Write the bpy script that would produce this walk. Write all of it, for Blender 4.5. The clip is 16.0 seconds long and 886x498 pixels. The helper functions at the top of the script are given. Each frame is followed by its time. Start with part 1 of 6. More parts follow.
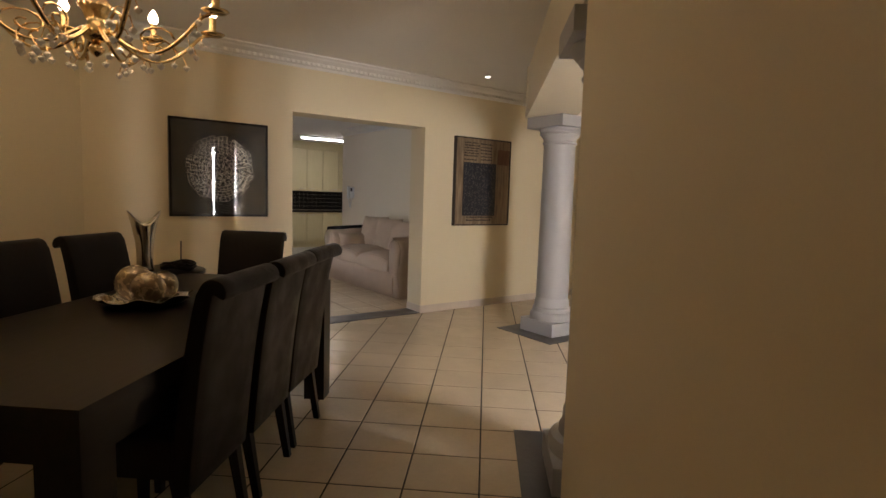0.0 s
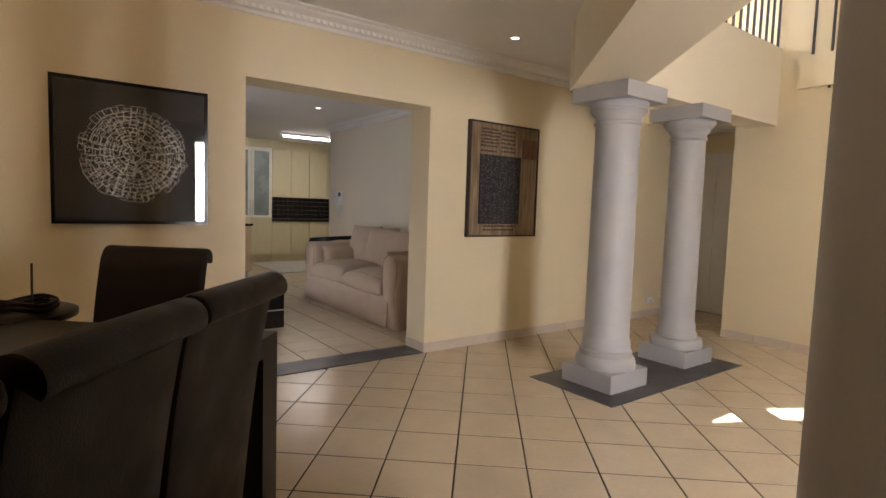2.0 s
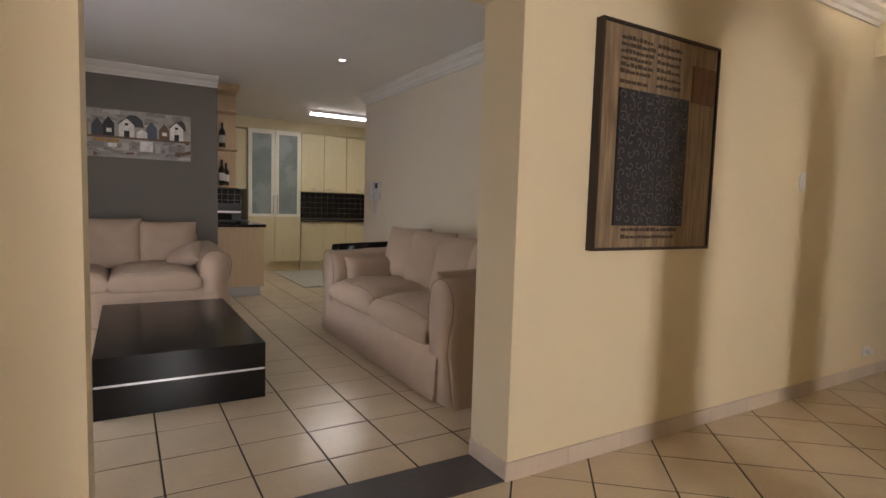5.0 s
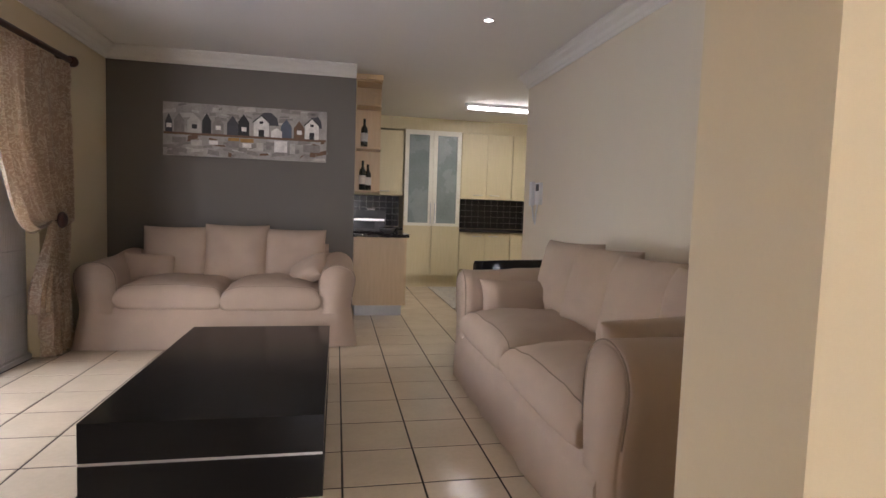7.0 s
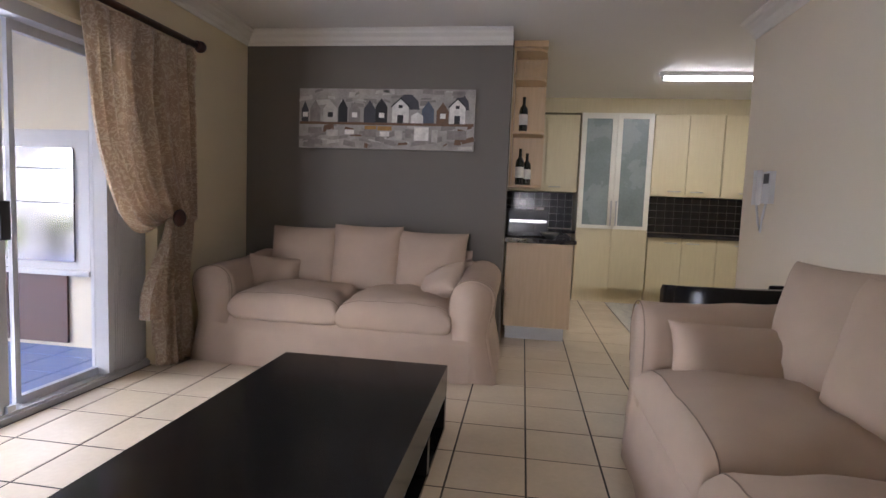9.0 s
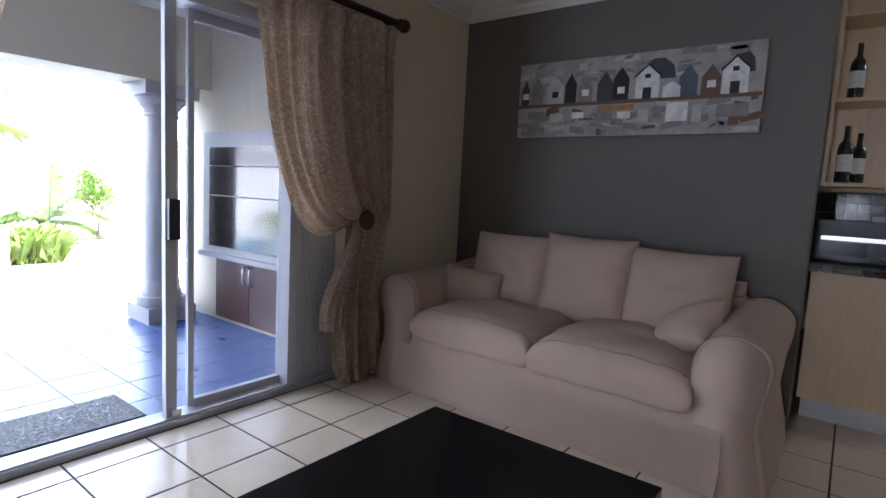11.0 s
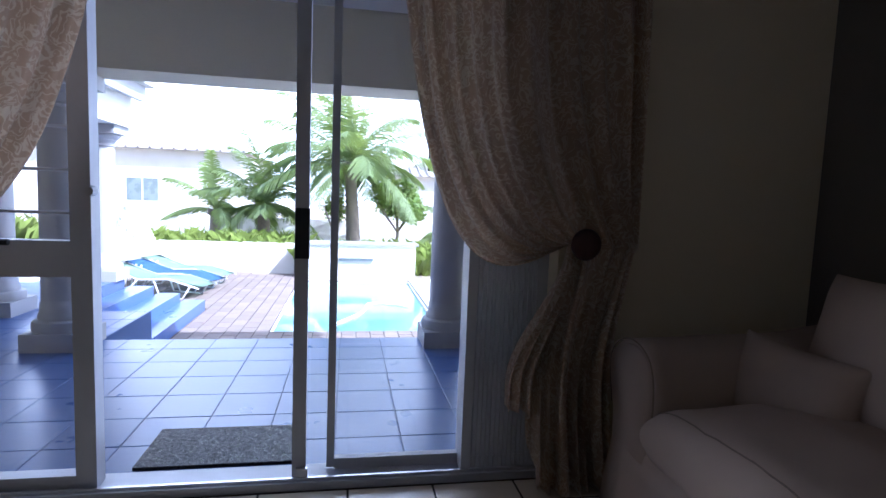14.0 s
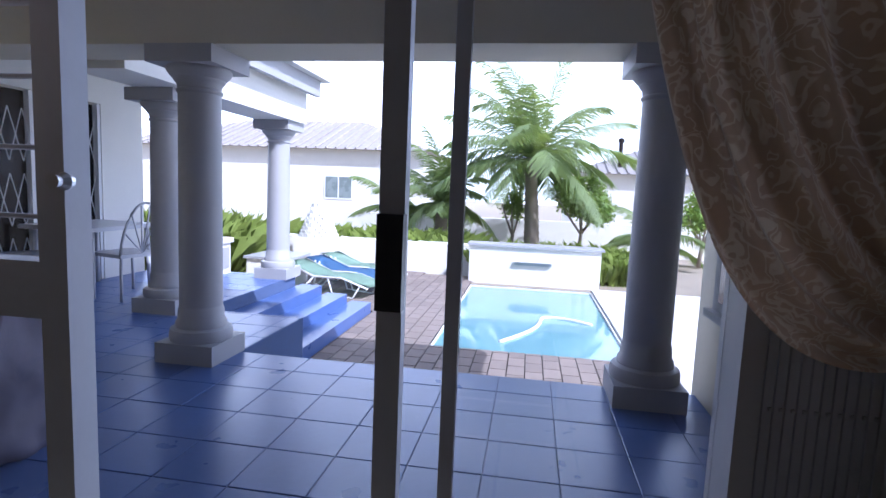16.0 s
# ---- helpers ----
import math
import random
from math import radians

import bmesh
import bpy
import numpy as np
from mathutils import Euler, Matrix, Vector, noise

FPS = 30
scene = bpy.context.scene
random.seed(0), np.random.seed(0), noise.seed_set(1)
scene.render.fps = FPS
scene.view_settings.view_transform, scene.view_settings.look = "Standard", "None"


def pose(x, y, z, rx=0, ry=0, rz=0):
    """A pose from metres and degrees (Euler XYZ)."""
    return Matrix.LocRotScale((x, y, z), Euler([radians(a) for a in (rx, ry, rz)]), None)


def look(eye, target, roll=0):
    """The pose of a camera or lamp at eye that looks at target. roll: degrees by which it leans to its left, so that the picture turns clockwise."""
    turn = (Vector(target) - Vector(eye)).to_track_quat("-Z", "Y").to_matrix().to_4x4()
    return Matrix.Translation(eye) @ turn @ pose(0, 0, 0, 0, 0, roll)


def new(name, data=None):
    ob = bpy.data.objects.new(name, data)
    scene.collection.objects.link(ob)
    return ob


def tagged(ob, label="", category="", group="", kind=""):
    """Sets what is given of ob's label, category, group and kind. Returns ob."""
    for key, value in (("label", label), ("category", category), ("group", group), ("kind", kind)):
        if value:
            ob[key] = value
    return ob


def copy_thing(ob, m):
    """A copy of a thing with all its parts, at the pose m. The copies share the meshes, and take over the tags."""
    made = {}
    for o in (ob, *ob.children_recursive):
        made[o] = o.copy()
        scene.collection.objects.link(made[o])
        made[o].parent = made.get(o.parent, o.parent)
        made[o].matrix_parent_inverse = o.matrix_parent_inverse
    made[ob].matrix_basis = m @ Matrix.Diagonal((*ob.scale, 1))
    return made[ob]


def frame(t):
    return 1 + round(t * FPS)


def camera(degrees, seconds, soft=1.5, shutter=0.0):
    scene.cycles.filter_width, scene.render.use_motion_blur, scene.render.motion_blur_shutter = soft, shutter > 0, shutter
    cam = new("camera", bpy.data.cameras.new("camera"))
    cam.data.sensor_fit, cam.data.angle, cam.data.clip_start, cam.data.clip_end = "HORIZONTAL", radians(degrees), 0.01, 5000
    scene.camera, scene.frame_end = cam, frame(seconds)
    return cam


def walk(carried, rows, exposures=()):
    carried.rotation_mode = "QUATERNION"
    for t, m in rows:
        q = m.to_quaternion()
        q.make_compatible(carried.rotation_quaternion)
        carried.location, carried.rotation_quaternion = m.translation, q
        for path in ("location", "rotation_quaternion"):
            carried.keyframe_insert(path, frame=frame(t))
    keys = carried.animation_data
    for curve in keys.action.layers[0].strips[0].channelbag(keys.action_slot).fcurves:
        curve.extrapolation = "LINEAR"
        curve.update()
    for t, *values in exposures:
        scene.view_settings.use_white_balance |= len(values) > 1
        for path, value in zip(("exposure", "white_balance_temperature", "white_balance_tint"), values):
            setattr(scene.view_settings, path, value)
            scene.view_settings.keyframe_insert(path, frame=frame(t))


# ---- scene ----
cam = camera(79.0, 16.0)
PATH = [
    (0, (-0.298, -0.35, 1.334), (0.874, 1.259, 1.14), 1.8),
    (0.5, (-0.094, -0.016, 1.331), (1.07, 1.599, 1.14), 1.6),
    (1, (0.114, 0.327, 1.32), (1.281, 1.942, 1.142), 1.8),
    (1.5, (0.303, 0.642, 1.281), (1.474, 2.255, 1.121), 1.7),
    (2, (0.475, 0.932, 1.256), (1.66, 2.535, 1.102), 1.8),
    (2.5, (0.64, 1.228, 1.231), (1.862, 2.804, 1.079), 1.8),
    (3, (0.862, 1.519, 1.192), (2.124, 3.063, 1.044), 1.9),
    (3.5, (1.075, 1.869, 1.182), (2.347, 3.405, 1.035), 1.8),
    (4, (1.294, 2.235, 1.177), (2.557, 3.778, 1.03), 1.8),
    (4.5, (1.503, 2.594, 1.183), (2.704, 4.186, 1.028), 1.6),
    (5, (1.665, 2.903, 1.182), (2.683, 4.618, 1.025), 1.7),
    (5.2, (1.737, 3.026, 1.179), (2.69, 4.777, 1.028), 1.8),
    (7.5, (2.56, 4.322, 1.144), (2.782, 6.305, 0.998), 2.0),
    (8, (2.654, 4.578, 1.158), (2.702, 6.571, 1.0), 2.2),
    (10.5, (2.756, 5.944, 1.167), (1.826, 7.705, 0.978), 2.7),
    (11, (2.762, 6.169, 1.196), (1.56, 7.753, 0.982), 3.0),
    (11.5, (2.737, 6.422, 1.196), (1.288, 7.783, 0.974), 2.8),
    (12, (2.73, 6.68, 1.17), (1.086, 7.799, 0.96), 2.4),
    (12.5, (2.678, 6.893, 1.126), (0.901, 7.794, 0.947), 2.3),
    (13, (2.581, 7.113, 1.131), (0.713, 7.805, 0.956), 2.1),
    (13.5, (2.475, 7.336, 1.154), (0.551, 7.847, 0.969), 2.3),
    (14, (2.328, 7.562, 1.15), (0.368, 7.916, 0.964), 2.2),
    (14.5, (2.11, 7.697, 1.158), (0.127, 7.869, 0.963), 2.5),
    (15, (1.848, 7.771, 1.151), (-0.142, 7.724, 0.951), 2.4),
    (15.5, (1.569, 7.759, 1.148), (-0.408, 7.537, 0.942), 2.4),
    (16, (1.253, 7.661, 1.145), (-0.711, 7.35, 0.927), 2.4),
]
EXPOSURES = [
    (0, 2.35, 6300, 17), (1, 2.7, 6200, 17), (2, 2.6, 6150, 18), (3.5, 2.5, 6200, 18), (5, 2.6, 6400, 19), (8, 3.1, 5950, 22), (10.5, 2.65, 5350, 18),
    (12, 1.85, 4750, 17), (13.5, 1.2, 4750, 19), (15, 0.7, 4900, 21), (16, 0.3, 4950, 22),
]
walk(cam, [(t, look(eye, target, roll)) for t, eye, target, roll in PATH], EXPOSURES)

# ---- world and light ----
SUN_TO = Vector((0.42, 0.55, 0.70)).normalized()
world = bpy.data.worlds.new("sky")
scene.world = world
world.use_nodes = True
wn = world.node_tree.nodes
sky = wn.new("ShaderNodeTexSky")
sky.sky_type, sky.sun_disc = "NISHITA", False
sky.sun_elevation = math.asin(SUN_TO.z)
sky.sun_rotation = math.atan2(SUN_TO.x, SUN_TO.y)
sky.air_density, sky.dust_density = 1.0, 3.0
world.node_tree.links.new(sky.outputs[0], wn["Background"].inputs[0])
wn["Background"].inputs[1].default_value = 0.15
sun = new("sun", bpy.data.lights.new("sun", "SUN"))
sun.data.energy, sun.data.angle, sun.data.color = 5.0, radians(0.5), (1, 0.95, 0.87)
sun.matrix_world = look(SUN_TO * 30, (0, 0, 0))


def area_light(name, eye, target, w, h, power, colour=(1, 1, 1)):
    lamp = bpy.data.lights.new(name, "AREA")
    lamp.shape, lamp.size, lamp.size_y, lamp.energy, lamp.color = "RECTANGLE", w, h, power, colour
    ob = new(name, lamp)
    ob.matrix_world = look(eye, target)
    return ob


# area lamps added as skylight in the hall's entrance window and the sliding door
area_light("hall_window_light", (2.36, -1.23, 1.45), (3.6, 4.0, 1.75), 0.6, 1.5, 41, (1, 0.96, 0.9))
area_light("sliding_door_light", (0.05, 6.7, 1.05), (3, 6.2, 0.95), 1.6, 1.85, 3.8, (0.88, 0.93, 1))

# ---- materials ----


def shade(name, colour, rough=0.6, metal=0.0, vary=0.12, size=6.0, bump=0.05, grain=60.0, rand=0.0, coat=0.0, spec=0.5):
    """A procedural surface: base colour with broad stains and fine grain, both in metres, and a fine relief."""
    m = bpy.data.materials.new(name)
    m.use_nodes = True
    n, l = m.node_tree.nodes, m.node_tree.links
    b = n["Principled BSDF"]
    big, fine = n.new("ShaderNodeTexNoise"), n.new("ShaderNodeTexNoise")
    big.inputs["Scale"].default_value, big.inputs["Detail"].default_value = size, 5
    fine.inputs["Scale"].default_value, fine.inputs["Detail"].default_value = grain, 3
    geo = n.new("ShaderNodeNewGeometry")
    for t in (big, fine):
        l.new(geo.outputs["Position"], t.inputs["Vector"])
    mix = n.new("ShaderNodeMath")
    mix.operation = "MULTIPLY_ADD"
    l.new(fine.outputs[0], mix.inputs[0])
    mix.inputs[1].default_value = 0.45
    l.new(big.outputs[0], mix.inputs[2])
    ramp = n.new("ShaderNodeMapRange")
    ramp.inputs["From Min"].default_value, ramp.inputs["From Max"].default_value = 0.35, 1.1
    ramp.inputs["To Min"].default_value, ramp.inputs["To Max"].default_value = 1 - vary, 1 + vary
    l.new(mix.outputs[0], ramp.inputs["Value"])
    last = ramp.outputs[0]
    if rand:
        info = n.new("ShaderNodeObjectInfo")
        isl = n.new("ShaderNodeMath")
        isl.operation = "ADD"
        l.new(info.outputs["Random"], isl.inputs[0])
        l.new(geo.outputs["Random Per Island"], isl.inputs[1])
        r2 = n.new("ShaderNodeMapRange")
        r2.inputs["From Max"].default_value = 2
        r2.inputs["To Min"].default_value, r2.inputs["To Max"].default_value = 1 - rand, 1 + rand
        l.new(isl.outputs[0], r2.inputs["Value"])
        mu = n.new("ShaderNodeMath")
        mu.operation = "MULTIPLY"
        l.new(last, mu.inputs[0])
        l.new(r2.outputs[0], mu.inputs[1])
        last = mu.outputs[0]
    col = n.new("ShaderNodeVectorMath")
    col.operation = "SCALE"
    col.inputs[0].default_value = colour
    l.new(last, col.inputs["Scale"])
    l.new(col.outputs[0], b.inputs["Base Color"])
    rr = n.new("ShaderNodeMapRange")
    rr.inputs["From Min"].default_value, rr.inputs["From Max"].default_value = 0.3, 0.75
    rr.inputs["To Min"].default_value, rr.inputs["To Max"].default_value = max(0.02, rough * (1 - vary)), min(1, rough * (1 + vary))
    l.new(big.outputs[0], rr.inputs["Value"])
    l.new(rr.outputs[0], b.inputs["Roughness"])
    b.inputs["Metallic"].default_value, b.inputs["Coat Weight"].default_value = metal, coat
    b.inputs["Specular IOR Level"].default_value = spec
    if bump:
        bp = n.new("ShaderNodeBump")
        bp.inputs["Strength"].default_value, bp.inputs["Distance"].default_value = bump, 0.01
        l.new(mix.outputs[0], bp.inputs["Height"])
        l.new(bp.outputs[0], b.inputs["Normal"])
    return m


def wood(name, dark, light, rough=0.35, scale=(1, 12, 12)):
    m = bpy.data.materials.new(name)
    m.use_nodes = True
    n, l = m.node_tree.nodes, m.node_tree.links
    b = n["Principled BSDF"]
    tc, mp, nz, rp = n.new("ShaderNodeTexCoord"), n.new("ShaderNodeMapping"), n.new("ShaderNodeTexNoise"), n.new("ShaderNodeValToRGB")
    mp.inputs["Scale"].default_value = scale
    nz.inputs["Scale"].default_value, nz.inputs["Detail"].default_value = 3.0, 7
    l.new(tc.outputs["Object"], mp.inputs[0])
    l.new(mp.outputs[0], nz.inputs["Vector"])
    l.new(nz.outputs[0], rp.inputs[0])
    rp.color_ramp.elements[0].position, rp.color_ramp.elements[1].position = 0.3, 0.7
    rp.color_ramp.elements[0].color, rp.color_ramp.elements[1].color = (*dark, 1), (*light, 1)
    l.new(rp.outputs[0], b.inputs["Base Color"])
    b.inputs["Roughness"].default_value = rough
    bp = n.new("ShaderNodeBump")
    bp.inputs["Strength"].default_value, bp.inputs["Distance"].default_value = 0.08, 0.004
    l.new(nz.outputs[0], bp.inputs["Height"])
    l.new(bp.outputs[0], b.inputs["Normal"])
    return m


def glow(name, colour, strength):
    m = bpy.data.materials.new(name)
    m.use_nodes = True
    b = m.node_tree.nodes["Principled BSDF"]
    b.inputs["Base Color"].default_value = (*colour, 1)
    b.inputs["Emission Color"].default_value = (*colour, 1)
    b.inputs["Emission Strength"].default_value = strength
    return m


def clear_glass(name, tint=(1, 1, 1), rough=0.0):
    m = bpy.data.materials.new(name)
    m.use_nodes = True
    n, l = m.node_tree.nodes, m.node_tree.links
    n.remove(n["Principled BSDF"])
    tr, gl, mx, fr = n.new("ShaderNodeBsdfTransparent"), n.new("ShaderNodeBsdfGlossy"), n.new("ShaderNodeMixShader"), n.new("ShaderNodeMath")
    lw, ad = n.new("ShaderNodeLayerWeight"), n.new("ShaderNodeMath")
    fr.operation, ad.operation = "POWER", "MULTIPLY_ADD"
    tr.inputs[0].default_value = (*tint, 1)
    gl.inputs["Roughness"].default_value = rough
    l.new(lw.outputs["Facing"], fr.inputs[0])
    fr.inputs[1].default_value = 5
    l.new(fr.outputs[0], ad.inputs[0])
    ad.inputs[1].default_value, ad.inputs[2].default_value = 0.45, 0.035
    l.new(ad.outputs[0], mx.inputs[0])
    l.new(tr.outputs[0], mx.inputs[1])
    l.new(gl.outputs[0], mx.inputs[2])
    l.new(mx.outputs[0], n["Material Output"].inputs[0])
    return m


M_WALL = shade("cream_paint", (0.77, 0.665, 0.455), 0.55, vary=0.035, size=1.2, bump=0.06, grain=180)
M_WALL_LIV = shade("pale_cream_paint", (0.8, 0.715, 0.575), 0.6, vary=0.03, size=1.2, bump=0.06, grain=180)
M_GREY_WALL = shade("grey_paint", (0.165, 0.15, 0.128), 0.65, vary=0.05, size=1.5, bump=0.06, grain=180)
M_CEIL = shade("ceiling_paint", (0.83, 0.81, 0.77), 0.8, vary=0.02, size=2, bump=0.03, grain=150)
M_CORNICE = shade("white_plaster", (0.82, 0.80, 0.75), 0.6, vary=0.03, size=4, bump=0.03)
M_BEAM = shade("ivory_paint", (0.80, 0.73, 0.58), 0.6, vary=0.03, size=1.5, bump=0.05, grain=150)
M_GROUT = shade("dark_grout", (0.03, 0.02, 0.015), 0.9, vary=0.2, size=8)
M_TILE = shade("cream_ceramic_tile", (0.66, 0.55, 0.40), 0.22, vary=0.09, size=5, bump=0.02, grain=40, rand=0.05)
M_SLATE = shade("charcoal_slate_tile", (0.075, 0.072, 0.075), 0.42, vary=0.3, size=5, bump=0.15, grain=30, rand=0.15)
M_TERRACE = shade("blue_grey_terrace_tile", (0.088, 0.142, 0.335), 0.3, vary=0.1, size=4, bump=0.06, grain=30, rand=0.07)
M_TERRACE_JOINT = shade("terrace_joint", (0.085, 0.12, 0.23), 0.9)
M_COLUMN = shade("grey_column_paint", (0.41, 0.405, 0.41), 0.5, vary=0.06, size=5, bump=0.08, grain=90)
M_SKIRT = shade("beige_skirting_tile", (0.62, 0.52, 0.42), 0.3, vary=0.08, size=6, rand=0.05)
M_WHITE = shade("white_frame_enamel", (0.8, 0.8, 0.8), 0.35, vary=0.04, size=8)
M_FRAME = shade("aluminium_frame_paint", (0.55, 0.55, 0.57), 0.4, vary=0.05, size=8)
M_BLACK = shade("black_plastic", (0.02, 0.02, 0.022), 0.4, vary=0.15, size=20)
M_LEATHER = shade("dark_brown_leather", (0.011, 0.007, 0.0055), 0.45, vary=0.3, size=9, bump=0.25, grain=220, spec=0.2)
M_DARKWOOD = wood("espresso_wood", (0.007, 0.004, 0.003), (0.013, 0.008, 0.0055), 0.3)
M_DARKWOOD.node_tree.nodes["Principled BSDF"].inputs["Specular IOR Level"].default_value = 0.22
M_LACQUER = shade("black_lacquer", (0.011, 0.010, 0.010), 0.17, vary=0.05, size=3, bump=0, spec=0.2)
M_SOFA = shade("beige_cotton_slipcover", (0.475, 0.365, 0.278), 0.92, vary=0.07, size=7, bump=0.35, grain=420)
M_SILVER = shade("polished_silver", (0.72, 0.70, 0.66), 0.16, metal=1.0, vary=0.06, size=20, bump=0)
M_STEEL = shade("brushed_steel", (0.55, 0.55, 0.56), 0.3, metal=1.0, vary=0.08, size=30, bump=0)
M_GOLD = shade("antique_gold_metal", (0.72, 0.52, 0.26), 0.22, metal=1.0, vary=0.1, size=30)
M_BULB = glow("warm_bulb", (1.0, 0.78, 0.48), 5)
M_TUBE = glow("fluorescent_tube", (1.0, 0.98, 0.92), 2.2)
M_DOWN = glow("downlight_lens", (1.0, 0.92, 0.8), 1.6)
M_GLASS = clear_glass("clear_glass")
M_FROST = shade("frosted_glass", (0.22, 0.26, 0.25), 0.28, vary=0.25, size=3)
M_MAPLE = wood("maple_veneer", (0.585, 0.425, 0.245), (0.645, 0.48, 0.285), 0.42, (14, 14, 1.2))
M_CABINET = wood("cream_cabinet_veneer", (0.60, 0.525, 0.32), (0.645, 0.565, 0.355), 0.42, (14, 14, 1.2))
M_GRANITE = shade("black_granite", (0.018, 0.016, 0.016), 0.1, vary=0.8, size=60, bump=0, grain=240)
M_BLACKTILE = shade("black_glazed_tile", (0.02, 0.02, 0.024), 0.15, vary=0.2, size=20, rand=0.2)
M_PALE_GROUT = shade("pale_grout", (0.45, 0.44, 0.42), 0.9)

# ---- mesh helpers ----


def part(name, bm, material, parent=None, label="", smooth=False, m=None, bevel=0.0, segs=2):
    """Links a bmesh as one mesh object under a thing or a part; with no parent, at top level."""
    if bevel:
        bmesh.ops.bevel(bm, geom=[e for e in bm.edges if len(e.link_faces) == 2 and e.calc_face_angle(0) > 0.5], offset=bevel, segments=segs, affect="EDGES", profile=0.6, clamp_overlap=True)
    me = bpy.data.meshes.new(name)
    bm.normal_update()
    bm.to_mesh(me)
    bm.free()
    me.materials.append(material)
    if smooth:
        for p in me.polygons:
            p.use_smooth = True
        if smooth == "auto":
            me.set_sharp_from_angle(angle=radians(40))
    ob = new(name, me)
    if m is not None:
        ob.matrix_basis = m
    if parent is not None:
        ob.parent = parent
    if label:
        ob["label"] = label
    return ob


def thing(name, m, label, category, group="", kind=""):
    ob = new(name)
    ob.empty_display_size = 0.1
    ob.matrix_basis = m
    return tagged(ob, label, category, group, kind)


def add_box(bm, x0, x1, y0, y1, z0, z1, m=None):
    v = [bm.verts.new((x, y, z)) for x in (x0, x1) for y in (y0, y1) for z in (z0, z1)]
    for f in ((0, 1, 3, 2), (4, 6, 7, 5), (0, 4, 5, 1), (2, 3, 7, 6), (0, 2, 6, 4), (1, 5, 7, 3)):
        bm.faces.new([v[i] for i in f])
    if m is not None:
        bmesh.ops.transform(bm, matrix=m, verts=v)
    return v


def box(*a, m=None):
    bm = bmesh.new()
    add_box(bm, *a, m=m)
    return bm


def prism(points, z0, z1):
    """An upright prism over a plan outline (counter-clockwise)."""
    bm = bmesh.new()
    lo, hi = [bm.verts.new((x, y, z0)) for x, y in points], [bm.verts.new((x, y, z1)) for x, y in points]
    bm.faces.new(lo[::-1])
    bm.faces.new(hi)
    for i in range(len(points)):
        j = (i + 1) % len(points)
        bm.faces.new((lo[i], lo[j], hi[j], hi[i]))
    return bm


def lathe(profile, segs=24, bm=None, centre=(0, 0)):
    """Turns (radius, height) pairs round the upright axis."""
    bm = bm or bmesh.new()
    rings = []
    for r, z in profile:
        rings.append([bm.verts.new((centre[0] + r * math.cos(2 * math.pi * i / segs), centre[1] + r * math.sin(2 * math.pi * i / segs), z)) for i in range(segs)])
    for a, b in zip(rings, rings[1:]):
        for i in range(segs):
            j = (i + 1) % segs
            bm.faces.new((a[i], a[j], b[j], b[i]))
    bm.faces.new(rings[0][::-1])
    bm.faces.new(rings[-1])
    return bm


def tube(points, r, segs=8, bm=None, taper=None):
    """A round bar along a polyline."""
    bm = bm or bmesh.new()
    pts = [Vector(p) for p in points]
    rings = []
    for i, p in enumerate(pts):
        d = (pts[min(i + 1, len(pts) - 1)] - pts[max(i - 1, 0)]).normalized()
        a = d.cross(Vector((0, 0, 1)) if abs(d.z) < 0.9 else Vector((1, 0, 0))).normalized()
        b = d.cross(a)
        rr = r if taper is None else r + (taper - r) * i / max(1, len(pts) - 1)
        rings.append([bm.verts.new(p + rr * (a * math.cos(2 * math.pi * k / segs) + b * math.sin(2 * math.pi * k / segs))) for k in range(segs)])
    for a, b in zip(rings, rings[1:]):
        for k in range(segs):
            j = (k + 1) % segs
            bm.faces.new((a[k], a[j], b[j], b[k]))
    bm.faces.new(rings[0][::-1])
    bm.faces.new(rings[-1])
    return bm


def sweep(profile, path, closed=False):
    """Moves a profile of (out, up) pairs along a plan polyline of (x, y); out is to the left of the way."""
    bm = bmesh.new()
    n = len(path)
    rows = []
    for i in range(n):
        p = Vector(path[i])
        a = (p - Vector(path[i - 1])).normalized() if i or closed else None
        b = (Vector(path[(i + 1) % n]) - p).normalized() if i < n - 1 or closed else None
        a, b = a or b, b or a
        na, nb = Vector((-a.y, a.x)), Vector((-b.y, b.x))
        mit = (na + nb) / max(0.2, 1 + na.dot(nb))
        rows.append([bm.verts.new((p.x + mit.x * o, p.y + mit.y * o, z)) for o, z in profile])
    pairs = list(zip(rows, rows[1:])) + ([(rows[-1], rows[0])] if closed else [])
    k = len(profile)
    for a, b in pairs:
        for i in range(k):
            j = (i + 1) % k
            bm.faces.new((a[i], b[i], b[j], a[j]))
    if not closed:
        bm.faces.new(rows[0])
        bm.faces.new(rows[-1][::-1])
    bmesh.ops.recalc_face_normals(bm, faces=bm.faces)
    return bm


def structure(name, bm, material, label, category="", m=None, smooth=False, bevel=0.0):
    return tagged(part(name, bm, material, None, "", smooth, m, bevel), label, category or name.split("_")[0], "", "structure")


